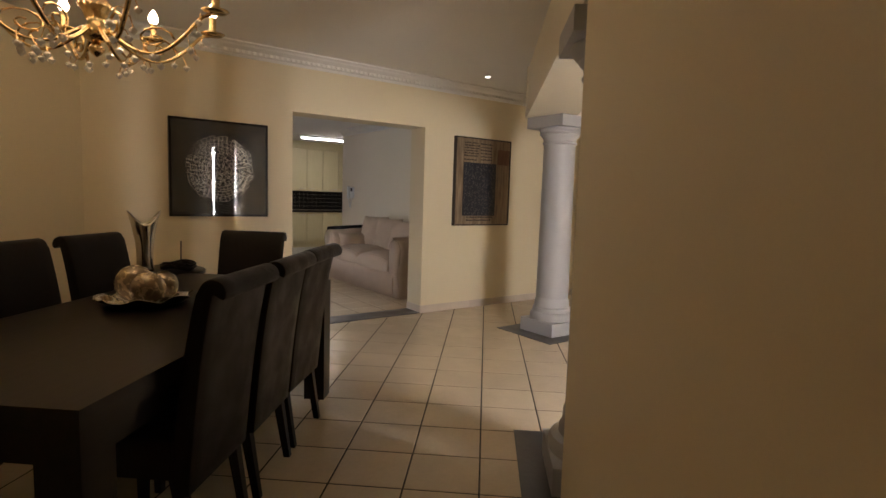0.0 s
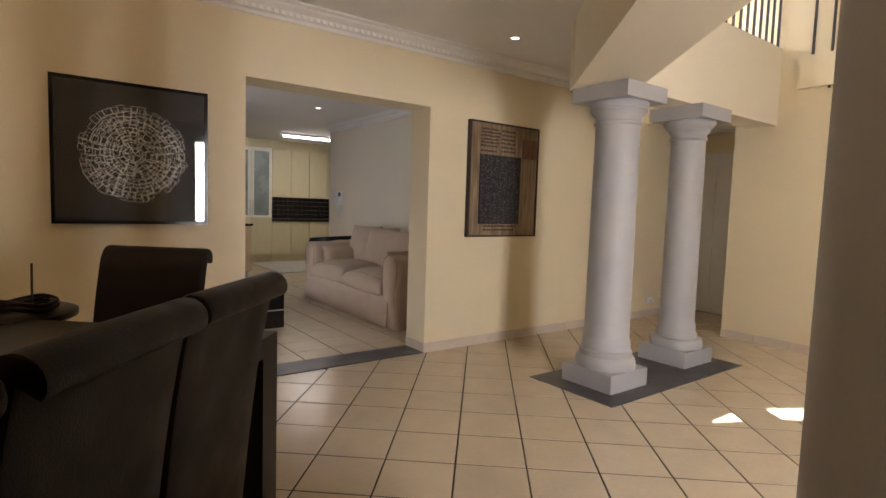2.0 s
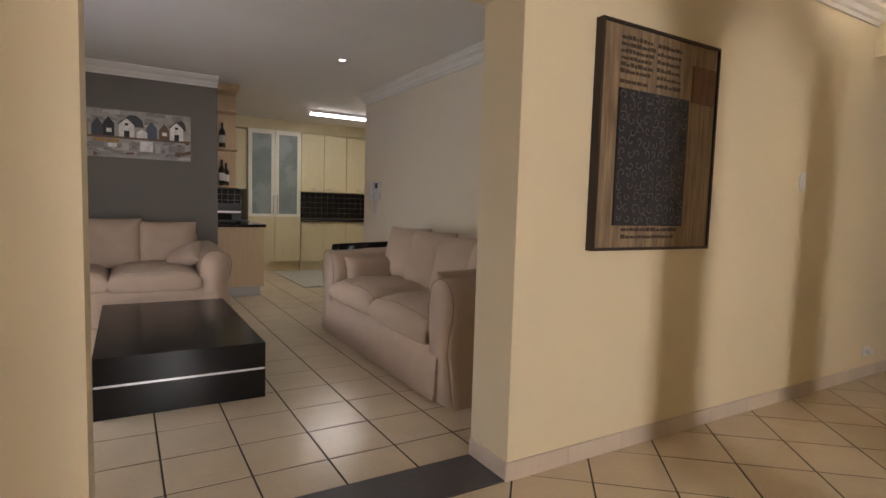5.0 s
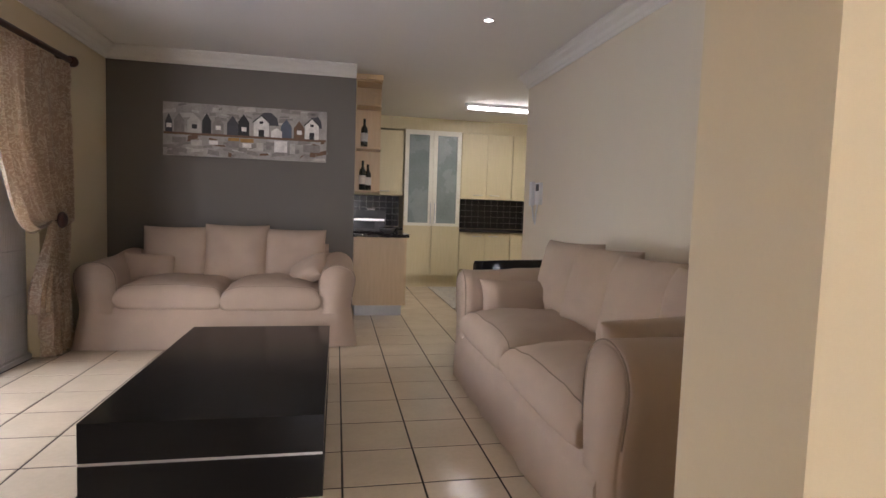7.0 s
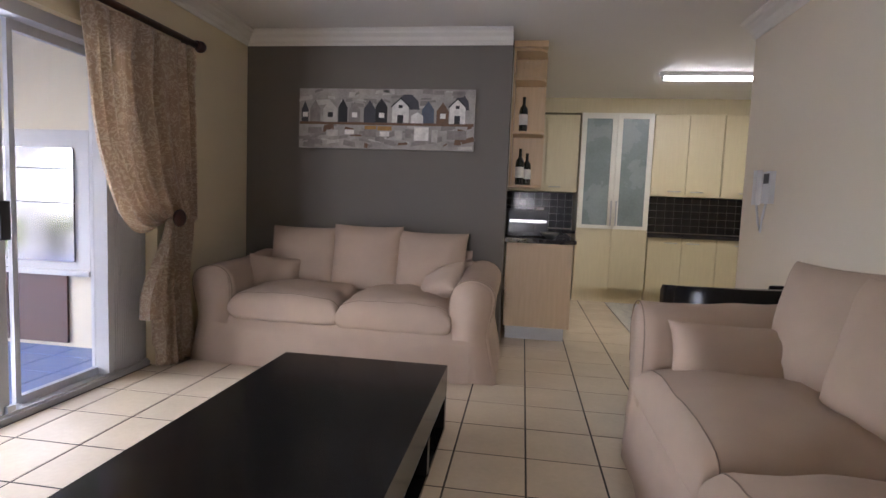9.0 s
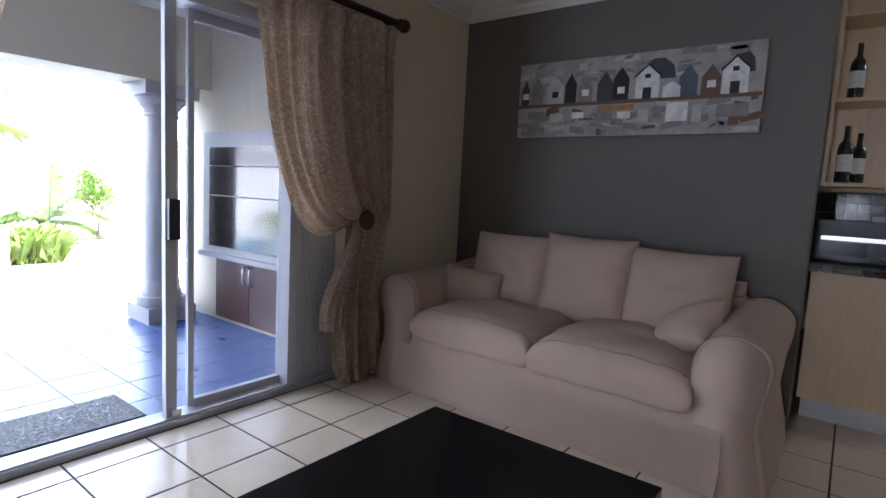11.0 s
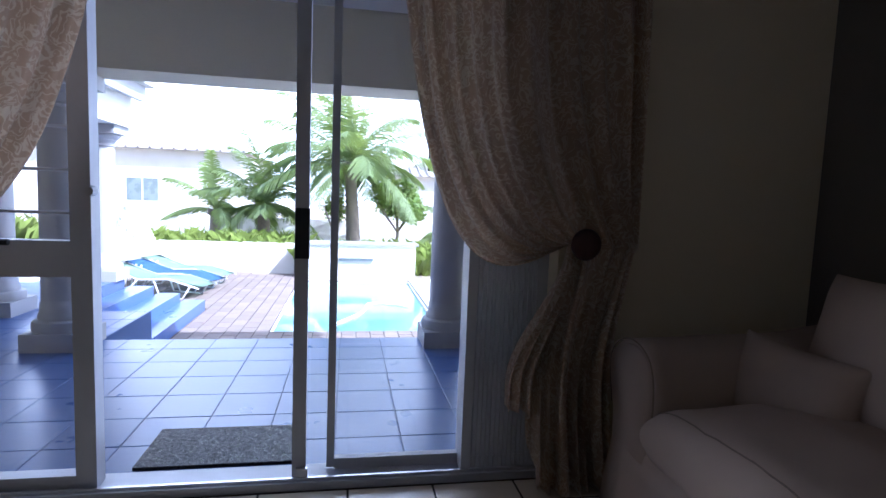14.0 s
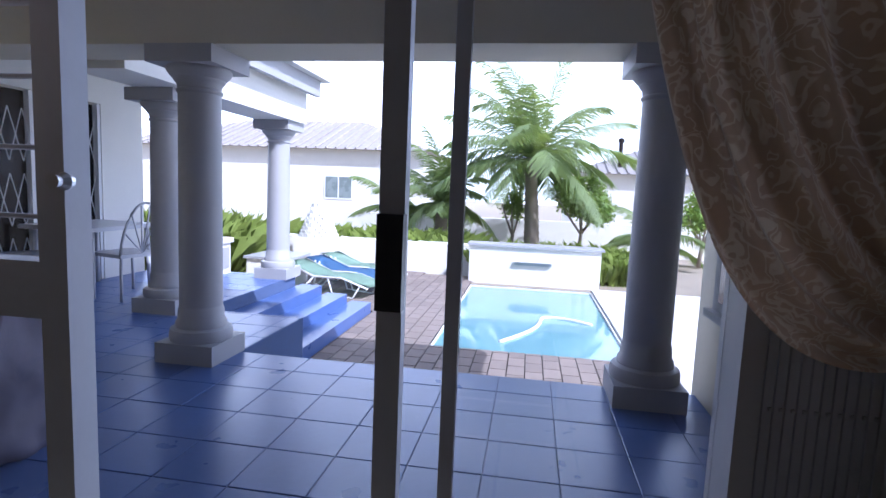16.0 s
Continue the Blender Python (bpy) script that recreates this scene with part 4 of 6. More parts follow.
def gather_tray():
    ob = thing("tray", Matrix.Translation((*uv(1.98, 1.62), 0.77)), "silver leaf-edged tray on the dining table", "tray")
    bm = bmesh.new()
    rings = []
    for r, z in ((0.0, 0.012), (0.1, 0.01), (0.16, 0.018), (0.2, 0.04), (0.203, 0.046), (0.19, 0.036), (0.15, 0.008), (0.0, 0.002)):
        ring = []
        for i in range(48):
            a = 2 * math.pi * i / 48
            k = 1 + (0.09 * math.sin(7 * a) if r > 0.12 else 0)
            ring.append(bm.verts.new((r * k * math.cos(a), r * k * math.sin(a) * 0.8, z + (0.01 * math.cos(7 * a) if r > 0.18 else 0))))
        rings.append(ring)
    for a, b in zip(rings, rings[1:]):
        for i in range(48):
            j = (i + 1) % 48
            bm.faces.new((a[i], a[j], b[j], b[i]))
    bmesh.ops.remove_doubles(bm, verts=bm.verts, dist=0.0005)
    part("dish", bm, M_SILVER, ob, smooth=True)
    return ob


gather_tray()
M_ORB = shade("crackled_gold_lacquer", (0.42, 0.33, 0.22), 0.25, metal=0.55, vary=0.45, size=38, bump=0.15)
for k, (du, dv, r) in enumerate(((-0.06, -0.05, 0.078), (0.02, 0.07, 0.088), (0.1, -0.03, 0.07))):
    orb = tagged(part("decorative_ball", lathe([(max(0.0005, r * math.sin(math.pi * i / 18)), r - r * math.cos(math.pi * i / 18)) for i in range(19)], 28), M_ORB, None, "", True, Matrix.Translation((*uv(1.98 + du, 1.62 + dv), 0.781))), "crackled bronze decorative ball in the silver tray", "ornament", "balls in the tray")

# console table at the wall, with a metal vase, a coiled ornament and a stem
con = thing("side_table", Matrix.Translation((*uv(3.07, 2.23), 0)) @ pose(0, 0, 0, 0, 0, 49.5), "small round dark wooden side table", "side table")
part("top", lathe([(0.27, 0.735), (0.285, 0.745), (0.285, 0.765), (0.275, 0.77)], 40), M_DARKWOOD, con, smooth="auto")
part("pedestal", lathe([(0.2, 0), (0.2, 0.03), (0.06, 0.06), (0.045, 0.4), (0.06, 0.72), (0.1, 0.735)], 24), M_DARKWOOD, con, smooth="auto")
CPOS = Vector((*uv(3.07, 2.23), 0.77))
vase = thing("vase", Matrix.Translation(CPOS + Vector((-0.1, -0.03, 0))) @ pose(0, 0, 0, 0, 0, 5), "tall polished metal vase with pointed lips", "vase")
bm = bmesh.new()
rings = []
for f in [i / 22 for i in range(23)] + [1 - i / 22 for i in range(23)]:
    k = len(rings)
    inner = 0.006 if k > 22 else 0
    ring = []
    for i in range(40):
        a = 2 * math.pi * i / 40
        ca = abs(math.cos(a))
        w = 0.055 + 0.05 * f ** 2.5 * ca ** 2 - 0.008 * math.sin(f * 3)
        d = 0.05 + 0.012 * f
        z = 0.345 * f + (0.09 * ca ** 3 - 0.025) * f ** 3 
        ring.append(bm.verts.new(((w - inner) * math.cos(a), (d - inner) * math.sin(a), max(z, inner))))
    rings.append(ring)
for a, b in zip(rings, rings[1:]):
    for i in range(40):
        j = (i + 1) % 40
        bm.faces.new((a[i], a[j], b[j], b[i]))
bm.faces.new(rings[0][::-1])
part("body", bm, M_SILVER, vase, smooth=True)
nest = thing("coiled_ornament", Matrix.Translation(CPOS + Vector((0.1, -0.06, 0))), "dark twisted wire nest ornament with an upright stem", "ornament")
rr = random.Random(5)
for k in range(6):
    pts = [((0.1 + 0.012 * math.sin(3 * a + k)) * math.cos(a + k), (0.085 + 0.01 * math.cos(2 * a)) * math.sin(a + k), 0.015 + 0.02 * k / 3 + 0.012 * math.sin(2 * a + k * 2)) for a in [2 * math.pi * i / 30 for i in range(31)]]
    part("twig", tube(pts, 0.006, 6), M_DARKWOOD, nest, smooth=True)
part("stem", tube([(0.02, 0.02, 0.02), (0.022, 0.02, 0.2)], 0.005, 6), M_BLACK, nest)


# ---- chandelier ----
ch = thing("chandelier", pose(-0.11, 2.68, 1.99) @ Matrix.Diagonal((1.65, 1.65, 1.06, 1)), "gold and crystal chandelier with lit candle bulbs", "chandelier")
part("stem", lathe([(0.012, 0.0), (0.03, 0.02), (0.04, 0.05), (0.02, 0.08), (0.032, 0.13), (0.045, 0.16), (0.02, 0.2), (0.012, 0.24), (0.012, 0.6)], 18), M_GOLD, ch, smooth=True)
part("bottom_finial", lathe([(0.002, -0.06), (0.014, -0.045), (0.022, -0.025), (0.01, 0.0)], 14), M_GOLD, ch, smooth=True)
M_CRYSTAL = shade("crystal", (0.75, 0.7, 0.62), 0.05, vary=0.1, size=30, bump=0, spec=1.0, coat=1.0)
for i in range(8):
    a = 2 * math.pi * i / 8 + 0.2
    ca, sa = math.cos(a), math.sin(a)
    pts = []
    for k in range(17):
        f = k / 16
        r = 0.03 + 0.30 * f
        z = 0.06 - 0.11 * math.sin(math.pi * min(1, f * 1.15)) + 0.09 * f ** 2
        pts.append((r * ca, r * sa, z))
    arm = part("arm", tube(pts, 0.0065, 8), M_GOLD, ch, smooth=True)
    part("scroll", tube([((0.16 + 0.055 * (1 - k / 18) * math.cos(k * 0.55)) * ca, (0.16 + 0.055 * (1 - k / 18) * math.cos(k * 0.55)) * sa, 0.03 + 0.055 * (1 - k / 18) * math.sin(k * 0.55)) for k in range(16)], 0.004, 6), M_GOLD, arm, smooth=True)
    x, y, z = pts[-1]
    part("drip_pan", lathe([(0.004, -0.004), (0.03, 0.0), (0.038, 0.008), (0.034, 0.01), (0.01, 0.004)], 16), M_GOLD, arm, smooth=True, m=pose(x, y, z))
    part("candle_sleeve", lathe([(0.011, 0.005), (0.011, 0.085)], 12), M_GOLD, arm, m=pose(x, y, z), smooth="auto")
    part("bulb", lathe([(0.007, 0.085), (0.014, 0.1), (0.016, 0.115), (0.010, 0.14), (0.001, 0.16)], 12), M_BULB, arm, "lit candle bulb", smooth=True, m=pose(x, y, z))
    rr = random.Random(100 + i)
    for k in range(7):
        f = rr.uniform(0.25, 1.0)
        p = Vector(pts[int(f * 16)])
        dz = rr.uniform(0.02, 0.05)
        off = Vector((rr.uniform(-0.035, 0.035), rr.uniform(-0.035, 0.035), 0))
        part("crystal", lathe([(0.001, -0.024), (0.009, -0.012), (0.010, -0.004), (0.003, 0.006)], 6), M_CRYSTAL, arm, m=Matrix.Translation(p + off + Vector((0, 0, -dz))))
        part("vine", tube([p, p + off * 0.6 + Vector((0, 0, 0.01)), p + off + Vector((0, 0, -dz + 0.004))], 0.0018, 5), M_GOLD, arm)
part("ceiling_rose", lathe([(0.06, 0.58), (0.055, 0.595), (0.02, 0.598)][::-1], 24), M_GOLD, ch, smooth="auto")
cl = new("chandelier_light", bpy.data.lights.new("chandelier_light", "POINT"))
cl.data.energy, cl.data.color, cl.data.shadow_soft_size = 2.0, (1, 0.7, 0.4), 0.25
cl.matrix_world = pose(-0.11, 2.66, 2.3)


# ---- fixtures ----
def downlight(x, y, z, label):
    ob = thing("downlight", pose(x, y, z), label, "downlight", "recessed downlights")
    part("rim", lathe([(0.045, -0.001), (0.047, -0.007), (0.034, -0.009), (0.032, -0.001)], 24), M_STEEL, ob, smooth="auto")
    part("lens", lathe([(0.03, -0.0045), (0.0305, -0.0015)], 20), M_DOWN, ob, "lit lens")


downlight(3.5, 4.15, DCEIL, "small steel recessed downlight in the dining ceiling")
downlight(3.47, 7.93, LCEIL, "small lit recessed downlight in the living room ceiling")


def wall_switch(x, z):
    ob = thing("light_switch", pose(x, WALL_Y, z), "white plastic light switch plate", "switch")
    part("plate", box(-0.035, 0.035, -0.009, -0.0005, -0.058, 0.058), M_WHITE, ob, bevel=0.003)
    part("rocker", box(-0.012, 0.012, -0.013, -0.009, -0.022, 0.022), M_WHITE, ob, bevel=0.002)


wall_switch(5.32, 1.405)
sk = thing("wall_socket", pose(6.42, WALL_Y, 0.2), "white wall socket with a plug near the skirting", "socket")
part("plate", box(-0.055, 0.055, -0.01, -0.0005, -0.035, 0.035), M_WHITE, sk, bevel=0.003)
part("plug", box(-0.02, 0.02, -0.045, -0.01, -0.015, 0.015), M_WHITE, sk, bevel=0.004)
ph = thing("intercom_phone", pose(LX1, 9.03, 1.36, 0, 0, 0), "white wall intercom handset", "intercom")
part("base", box(-0.035, -0.0005, -0.11, 0.0, -0.11, 0.1), M_WHITE, ph, bevel=0.008)
part("display", box(-0.0375, -0.034, -0.095, -0.02, 0.02, 0.085), M_BLACK, ph, "dark display")
part("handset", box(-0.075, -0.04, -0.01, 0.05, -0.12, 0.11), M_WHITE, ph, bevel=0.012)
part("cord", tube([(-0.05, 0.03, -0.11), (-0.03, 0.03, -0.24), (-0.02, 0.01, -0.3), (-0.025, -0.02, -0.2), (-0.02, -0.04, -0.11)], 0.008, 8), M_WHITE, ph, smooth=True)
d1 = thing("door_2", pose(7.35, 4.4, 0), "white panelled passage door, closed", "door", "", "structure")
part("leaf", box(0.03, 0.07, -0.348, 0.348, 0.005, 2.062), M_WHITE, d1, bevel=0.003)
for y0 in (-0.27, 0.04):
    for z0, z1 in ((0.2, 0.85), (1.0, 1.85)):
        part("raised_panel", box(0.02, 0.03, y0, y0 + 0.23, z0, z1), M_WHITE, d1, bevel=0.006)
part("door_handle", tube([(0.03, 0.28, 1.0), (-0.02, 0.28, 1.0), (-0.02, 0.18, 1.0)], 0.009), M_STEEL, d1, smooth=True)

# gallery rail: slim dark balusters with a handrail
rail = thing("gallery_rail", pose(0, 3.28, 2.86), "dark metal gallery railing with slim balusters", "railing")
M_IRON = shade("dark_iron", (0.03, 0.022, 0.018), 0.45, metal=0.5, vary=0.2, size=20)
for i in range(18):
    x = 4.0 + i * 0.125
    part("baluster", box(x - 0.009, x + 0.009, 0.02, 0.038, 0, 0.88), M_IRON, rail)
part("handrail", box(3.8, 6.15, 0.0, 0.06, 0.88, 0.93), M_DARKWOOD, rail, bevel=0.012)
part("bottom_rail", box(3.8, 6.15, 0.015, 0.043, 0.0, 0.02), M_IRON, rail)
rail2 = thing("stair_rail", pose(6.115, 0, 0), "dark metal stair railing with slim balusters", "railing")
for i in range(16):
    y = 3.0 - 0.15 * i
    zt = 2.74 - 0.17 * (3.1 - y) / 0.3
    part("baluster", box(-0.009, 0.009, y - 0.009, y + 0.009, zt - 0.17, zt + 0.86), M_IRON, rail2)
part("handrail", tube([(0, 3.05, 3.6), (0, 0.6, 3.6 - 0.17 * 2.45 / 0.3)], 0.025, 10), M_DARKWOOD, rail2, smooth=True)

# ---- kitchen ----
def handle_bar(x0, x1, y, z, parent):
    part("handle", tube([(x0, y, z), (x0, y - 0.03, z), (x1, y - 0.03, z), (x1, y, z)], 0.006, 6), M_STEEL, parent, "steel bar handle", smooth=True)


def cabinet(name, x0, x1, y, depth, z0, z1, doors, label, handle_top=True):
    ob = thing(name, pose(x0, y, 0), label, "cabinet", "kitchen cabinets")
    w = x1 - x0
    part("body", box(0.001, w - 0.001, 0.02, depth, z0, z1), M_CABINET, ob)
    dw = w / doors
    for i in range(doors):
        part("door", box(i * dw + 0.005, (i + 1) * dw - 0.005, 0, 0.018, z0 + 0.004, z1 - 0.004), M_CABINET, ob, bevel=0.003)
        hz = z1 - 0.06 if handle_top else z0 + 0.06
        hx = (i + 1) * dw - 0.2 if i % 2 == 0 else i * dw + 0.06
        handle_bar(hx, hx + 0.14, 0, hz, ob)
    return ob


KY = 12.1
cabinet("base_cabinet", 4.27, 5.08, KY, 0.56, 0.16, 0.855, 2, "cream wooden base cabinet with steel handles")
cabinet("base_cabinet", 5.085, 5.9, KY, 0.56, 0.16, 0.855, 2, "cream wooden base cabinet with steel handles")
cabinet("wall_cabinet", 4.27, 5.08, KY + 0.02, 0.33, 1.365, 2.36, 2, "cream wooden wall cabinet with steel handles", False)
cabinet("wall_cabinet", 5.085, 5.9, KY + 0.02, 0.33, 1.365, 2.36, 2, "cream wooden wall cabinet with steel handles", False)
cabinet("wall_cabinet", 2.56, 3.385, KY + 0.02, 0.33, 1.375, 2.34, 2, "cream wooden wall cabinet in the kitchen corner", False)
structure("bulkhead", box(2.36, 7.8, KY + 0.05, 12.68, 2.365, LCEIL), M_CABINET, "cream panel above the kitchen cabinets", "bulkhead")
structure("plinth", box(4.27, 6.9, KY + 0.05, 12.6, 0, 0.16), M_CABINET, "cream kitchen plinth", "plinth")
tagged(part("worktop", box(4.265, 6.9, KY - 0.03, 12.675, 0.857, 0.895), M_GRANITE, None, bevel=0.006), "polished black granite worktop on the base cabinets", "worktop")
M_PALE_FRAME = shade("pale_door_enamel", (0.78, 0.76, 0.66), 0.4, vary=0.05, size=6)
pantry = thing("pantry_cupboard", pose(3.395, KY - 0.02, 0), "tall cream pantry cupboard with two frosted glass doors", "cupboard")
part("body", box(0.0, 0.865, 0.03, 0.56, 0.17, 2.375), M_CABINET, pantry)
part("plinth", box(0.0, 0.865, 0.08, 0.55, 0.0, 0.17), M_CABINET, pantry)
for i in range(2):
    x0, x1 = 0.005 + i * 0.43, 0.43 + i * 0.43
    dr = part("glass_door", box(x0, x0 + 0.06, 0.0, 0.028, 0.935, 2.36), M_PALE_FRAME, pantry, bevel=0.002)
    part("stile", box(x1 - 0.06, x1, 0.0, 0.028, 0.935, 2.36), M_PALE_FRAME, dr, bevel=0.002)
    part("rail", box(x0 + 0.06, x1 - 0.06, 0.0, 0.028, 2.29, 2.36), M_PALE_FRAME, dr)
    part("rail", box(x0 + 0.06, x1 - 0.06, 0.0, 0.028, 0.935, 0.98), M_PALE_FRAME, dr)
    part("frosted_pane", box(x0 + 0.06, x1 - 0.06, 0.012, 0.018, 0.98, 2.29), M_FROST, dr, "frosted glass pane")
    part("lower_door", box(x0, x1, 0.0, 0.028, 0.19, 0.925), M_CABINET, pantry, bevel=0.003)
for x in (0.405, 0.465):
    part("handle", tube([(x, 0, 0.98), (x, -0.035, 0.98), (x, -0.035, 1.28), (x, 0, 1.28)], 0.008, 8), M_STEEL, pantry, smooth=True)


def splashback(name, m, w, h, n_x, n_z):
    ob = thing(name, m, "black glazed wall tiles with pale grout behind the worktop", "splashback", "", "structure")
    part("grout", box(0, w, -0.004, 0.0, 0, h), M_PALE_GROUT, ob)
    dx, dz = w / n_x, h / n_z
    bm0 = box(0.0025, dx - 0.0025, -0.009, -0.004, 0.0025, dz - 0.0025)
    t0 = part("tile", bm0, M_BLACKTILE, ob)
    for i in range(n_x):
        for k in range(n_z):
            t = t0 if not i + k else new("tile", t0.data)
            t.parent = ob
            t.location = (i * dx, 0, k * dz)


splashback("splashback_1", pose(4.265, 12.68, 0.9), 2.2, 0.48, 20, 5)
splashback("splashback_2", pose(2.36, 12.68, 0.9), 1.03, 0.48, 10, 5)
splashback("splashback_3", pose(2.36, 10.0, 0.9, 0, 0, 90), 2.6, 0.46, 23, 4)
# peninsula end: maple cabinet, granite top, open corner shelf
pen = thing("peninsula_cabinet", pose(2.6, 9.86, 0), "maple veneer cabinet end on a recessed plinth", "cabinet")
part("body", box(0.0, 0.57, 0.0, 2.2, 0.115, 0.855), M_MAPLE, pen, bevel=0.003)
part("plinth", box(0.02, 0.53, 0.03, 2.15, 0.0, 0.115), shade("dull_aluminium", (0.38, 0.37, 0.35), 0.5, metal=0.8, vary=0.1, size=12), pen, "dull metal kick plate")
bm = prism([(2.59, 9.81), (3.1, 9.81), (3.2, 9.88), (3.2, 12.1), (3.39, 12.1), (3.39, 12.67), (2.365, 12.67), (2.365, 9.81)], 0.857, 0.893)
tagged(part("worktop", bm, M_GRANITE, None, bevel=0.006), "polished black granite worktop on the maple cabinet", "worktop")
shelf = thing("corner_shelf", pose(2.59, 9.84, 0), "open maple corner shelf unit with rounded shelves", "shelf")
part("back_panel", box(0.0, 0.018, 0.0, 0.3, 1.335, 2.5), M_MAPLE, shelf)
part("end_panel", box(0.018, 0.29, 0.285, 0.303, 1.335, 2.5), M_MAPLE, shelf)
for z in (1.335, 1.79, 2.24, 2.48):
    pts = [(0.018, 0.0), (0.16, 0.0)] + [(0.16 + 0.12 * math.sin(a), 0.12 - 0.12 * math.cos(a)) for a in [math.radians(k) for k in range(10, 91, 10)]] + [(0.28, 0.285), (0.018, 0.285)]
    part("shelf_board", prism(pts, z, z + 0.02), M_MAPLE, shelf)
structure("bulkhead_shelf", box(2.585, 2.87, LY1 + 0.25, 12.1, 2.5, LCEIL), M_MAPLE, "maple panel above the open shelf", "bulkhead")
M_BOTTLE = shade("dark_bottle_glass", (0.012, 0.016, 0.01), 0.06, vary=0.1, size=20, bump=0, coat=0.6)
M_LABEL = shade("paper_label", (0.7, 0.68, 0.62), 0.7, vary=0.08, size=30)


def bottle(x, y, z, h=0.3, label="dark wine bottle with a white label on a shelf"):
    ob = thing("wine_bottle", pose(x, y, z), label, "bottle", "wine bottles")
    part("glass", lathe([(0.034, 0), (0.037, 0.006), (0.037, h * 0.6), (0.033, h * 0.68), (0.016, h * 0.76), (0.0135, h * 0.8), (0.0135, h * 0.98), (0.0145, h)], 20), M_BOTTLE, ob, smooth="auto")
    part("paper_label", lathe([(0.0374, h * 0.2), (0.0376, h * 0.2), (0.0376, h * 0.5), (0.0374, h * 0.5)], 20), M_LABEL, ob, smooth="auto")


bottle(2.69, 9.92, 1.81)
bottle(2.68, 9.9, 1.355, 0.31)
bottle(2.74, 9.98, 1.355, 0.28, "slim dark wine bottle beside another")
for x, y in ((2.70, 9.93), (2.78, 10.0)):
    gob = thing("wine_glass", pose(x, y, 2.26), "clear wine glass on the top shelf", "glass", "wine glasses")
    part("bowl", lathe([(0.03, 0), (0.03, 0.003), (0.004, 0.006), (0.0035, 0.08), (0.02, 0.095), (0.033, 0.13), (0.028, 0.18)], 18), M_GLASS, gob, smooth="auto")
toaster = thing("toaster_oven", pose(2.76, 10.35, 0.894), "black countertop oven with a chrome strip", "appliance")
part("body", box(-0.2, 0.2, -0.16, 0.16, 0.015, 0.25), M_BLACK, toaster, bevel=0.02)
part("chrome_strip", box(-0.15, 0.19, -0.175, -0.161, 0.13, 0.155), M_STEEL, toaster, bevel=0.003)
part("window", box(-0.16, 0.08, -0.164, -0.1605, 0.04, 0.12), M_LACQUER, toaster)
bowl = thing("steel_bowl", pose(2.98, 10.1, 0.894), "shallow steel bowl on the granite worktop", "bowl")
part("dish", lathe([(0.03, 0.0), (0.06, 0.02), (0.085, 0.05), (0.082, 0.05), (0.055, 0.024), (0.01, 0.008)], 24), M_STEEL, bowl, smooth=True)
so = thing("power_socket", pose(2.95, 12.67, 1.13), "white power socket on the tiled splashback", "socket")
part("plate", box(-0.06, 0.06, -0.012, 0.0, -0.04, 0.04), M_WHITE, so, bevel=0.003)

tl = thing("fluorescent_light", pose(4.62, 10.85, LCEIL), "lit fluorescent tube fitting on the kitchen ceiling", "ceiling light")
part("batten", box(-0.62, 0.62, -0.03, 0.03, -0.04, -0.001), M_WHITE, tl, bevel=0.004)
part("tube", tube([(-0.58, 0, -0.062), (0.58, 0, -0.062)], 0.018, 12), M_TUBE, tl, "glowing white tube", smooth=True)
for x in (-0.6, 0.585):
    part("end_cap", box(x, x + 0.018, -0.022, 0.022, -0.085, -0.04), M_WHITE, tl)
area_light("fluorescent_glow", (4.62, 10.85, 2.46), (4.62, 10.85, 0), 1.15, 0.05, 2.6, (1, 0.97, 0.86))

M_RUG = shade("speckled_rug", (0.42, 0.4, 0.34), 0.95, vary=0.75, size=30, bump=0.5, grain=120)
rug = thing("kitchen_rug", pose(4.4, 11.15, 0.0), "pale speckled kitchen rug on the tiles", "rug")
bm = box(-0.6, 0.6, -0.9, 0.9, 0.001, 0.014)
part("woven_body", bm, M_RUG, rug, bevel=0.004)

# black tub chair tucked behind the far end of the sofa
tub = thing("tub_chair", pose(3.92, 8.3, 0, 0, 0, 200) @ Matrix.Diagonal((1.2, 1.2, 1.0, 1)), "black glossy tub chair with a curved back", "chair")
bm = bmesh.new()
pts = []
rows = []
for i in range(25):
    a = math.radians(-20 + 220 * i / 24)
    zt = 0.76 + 0.05 * math.sin(math.radians(180 * i / 24))
    ring = [bm.verts.new((r * math.cos(a), r * math.sin(a), z)) for r, z in ((0.30, 0.36), (0.33, 0.36), (0.335, zt - 0.03), (0.325, zt), (0.285, zt), (0.275, zt - 0.03))]
    rows.append(ring)
for a, b in zip(rows, rows[1:]):
    for k in range(6):
        bm.faces.new((a[k], a[(k + 1) % 6], b[(k + 1) % 6], b[k]))
bm.faces.new(rows[0])
bm.faces.new(rows[-1][::-1])
bmesh.ops.recalc_face_normals(bm, faces=bm.faces)
part("curved_back", bm, M_LACQUER, tub, smooth="auto")
part("seat", lathe([(0.27, 0.3), (0.29, 0.34), (0.28, 0.41), (0.22, 0.43)], 28), M_LEATHER, tub, smooth="auto")
for a in (45, 135, 225, 315):
    part("leg", lathe([(0.014, 0.0), (0.02, 0.34)], 10), M_DARKWOOD, tub, m=pose(0.2 * math.cos(radians(a)), 0.2 * math.sin(radians(a)), 0))

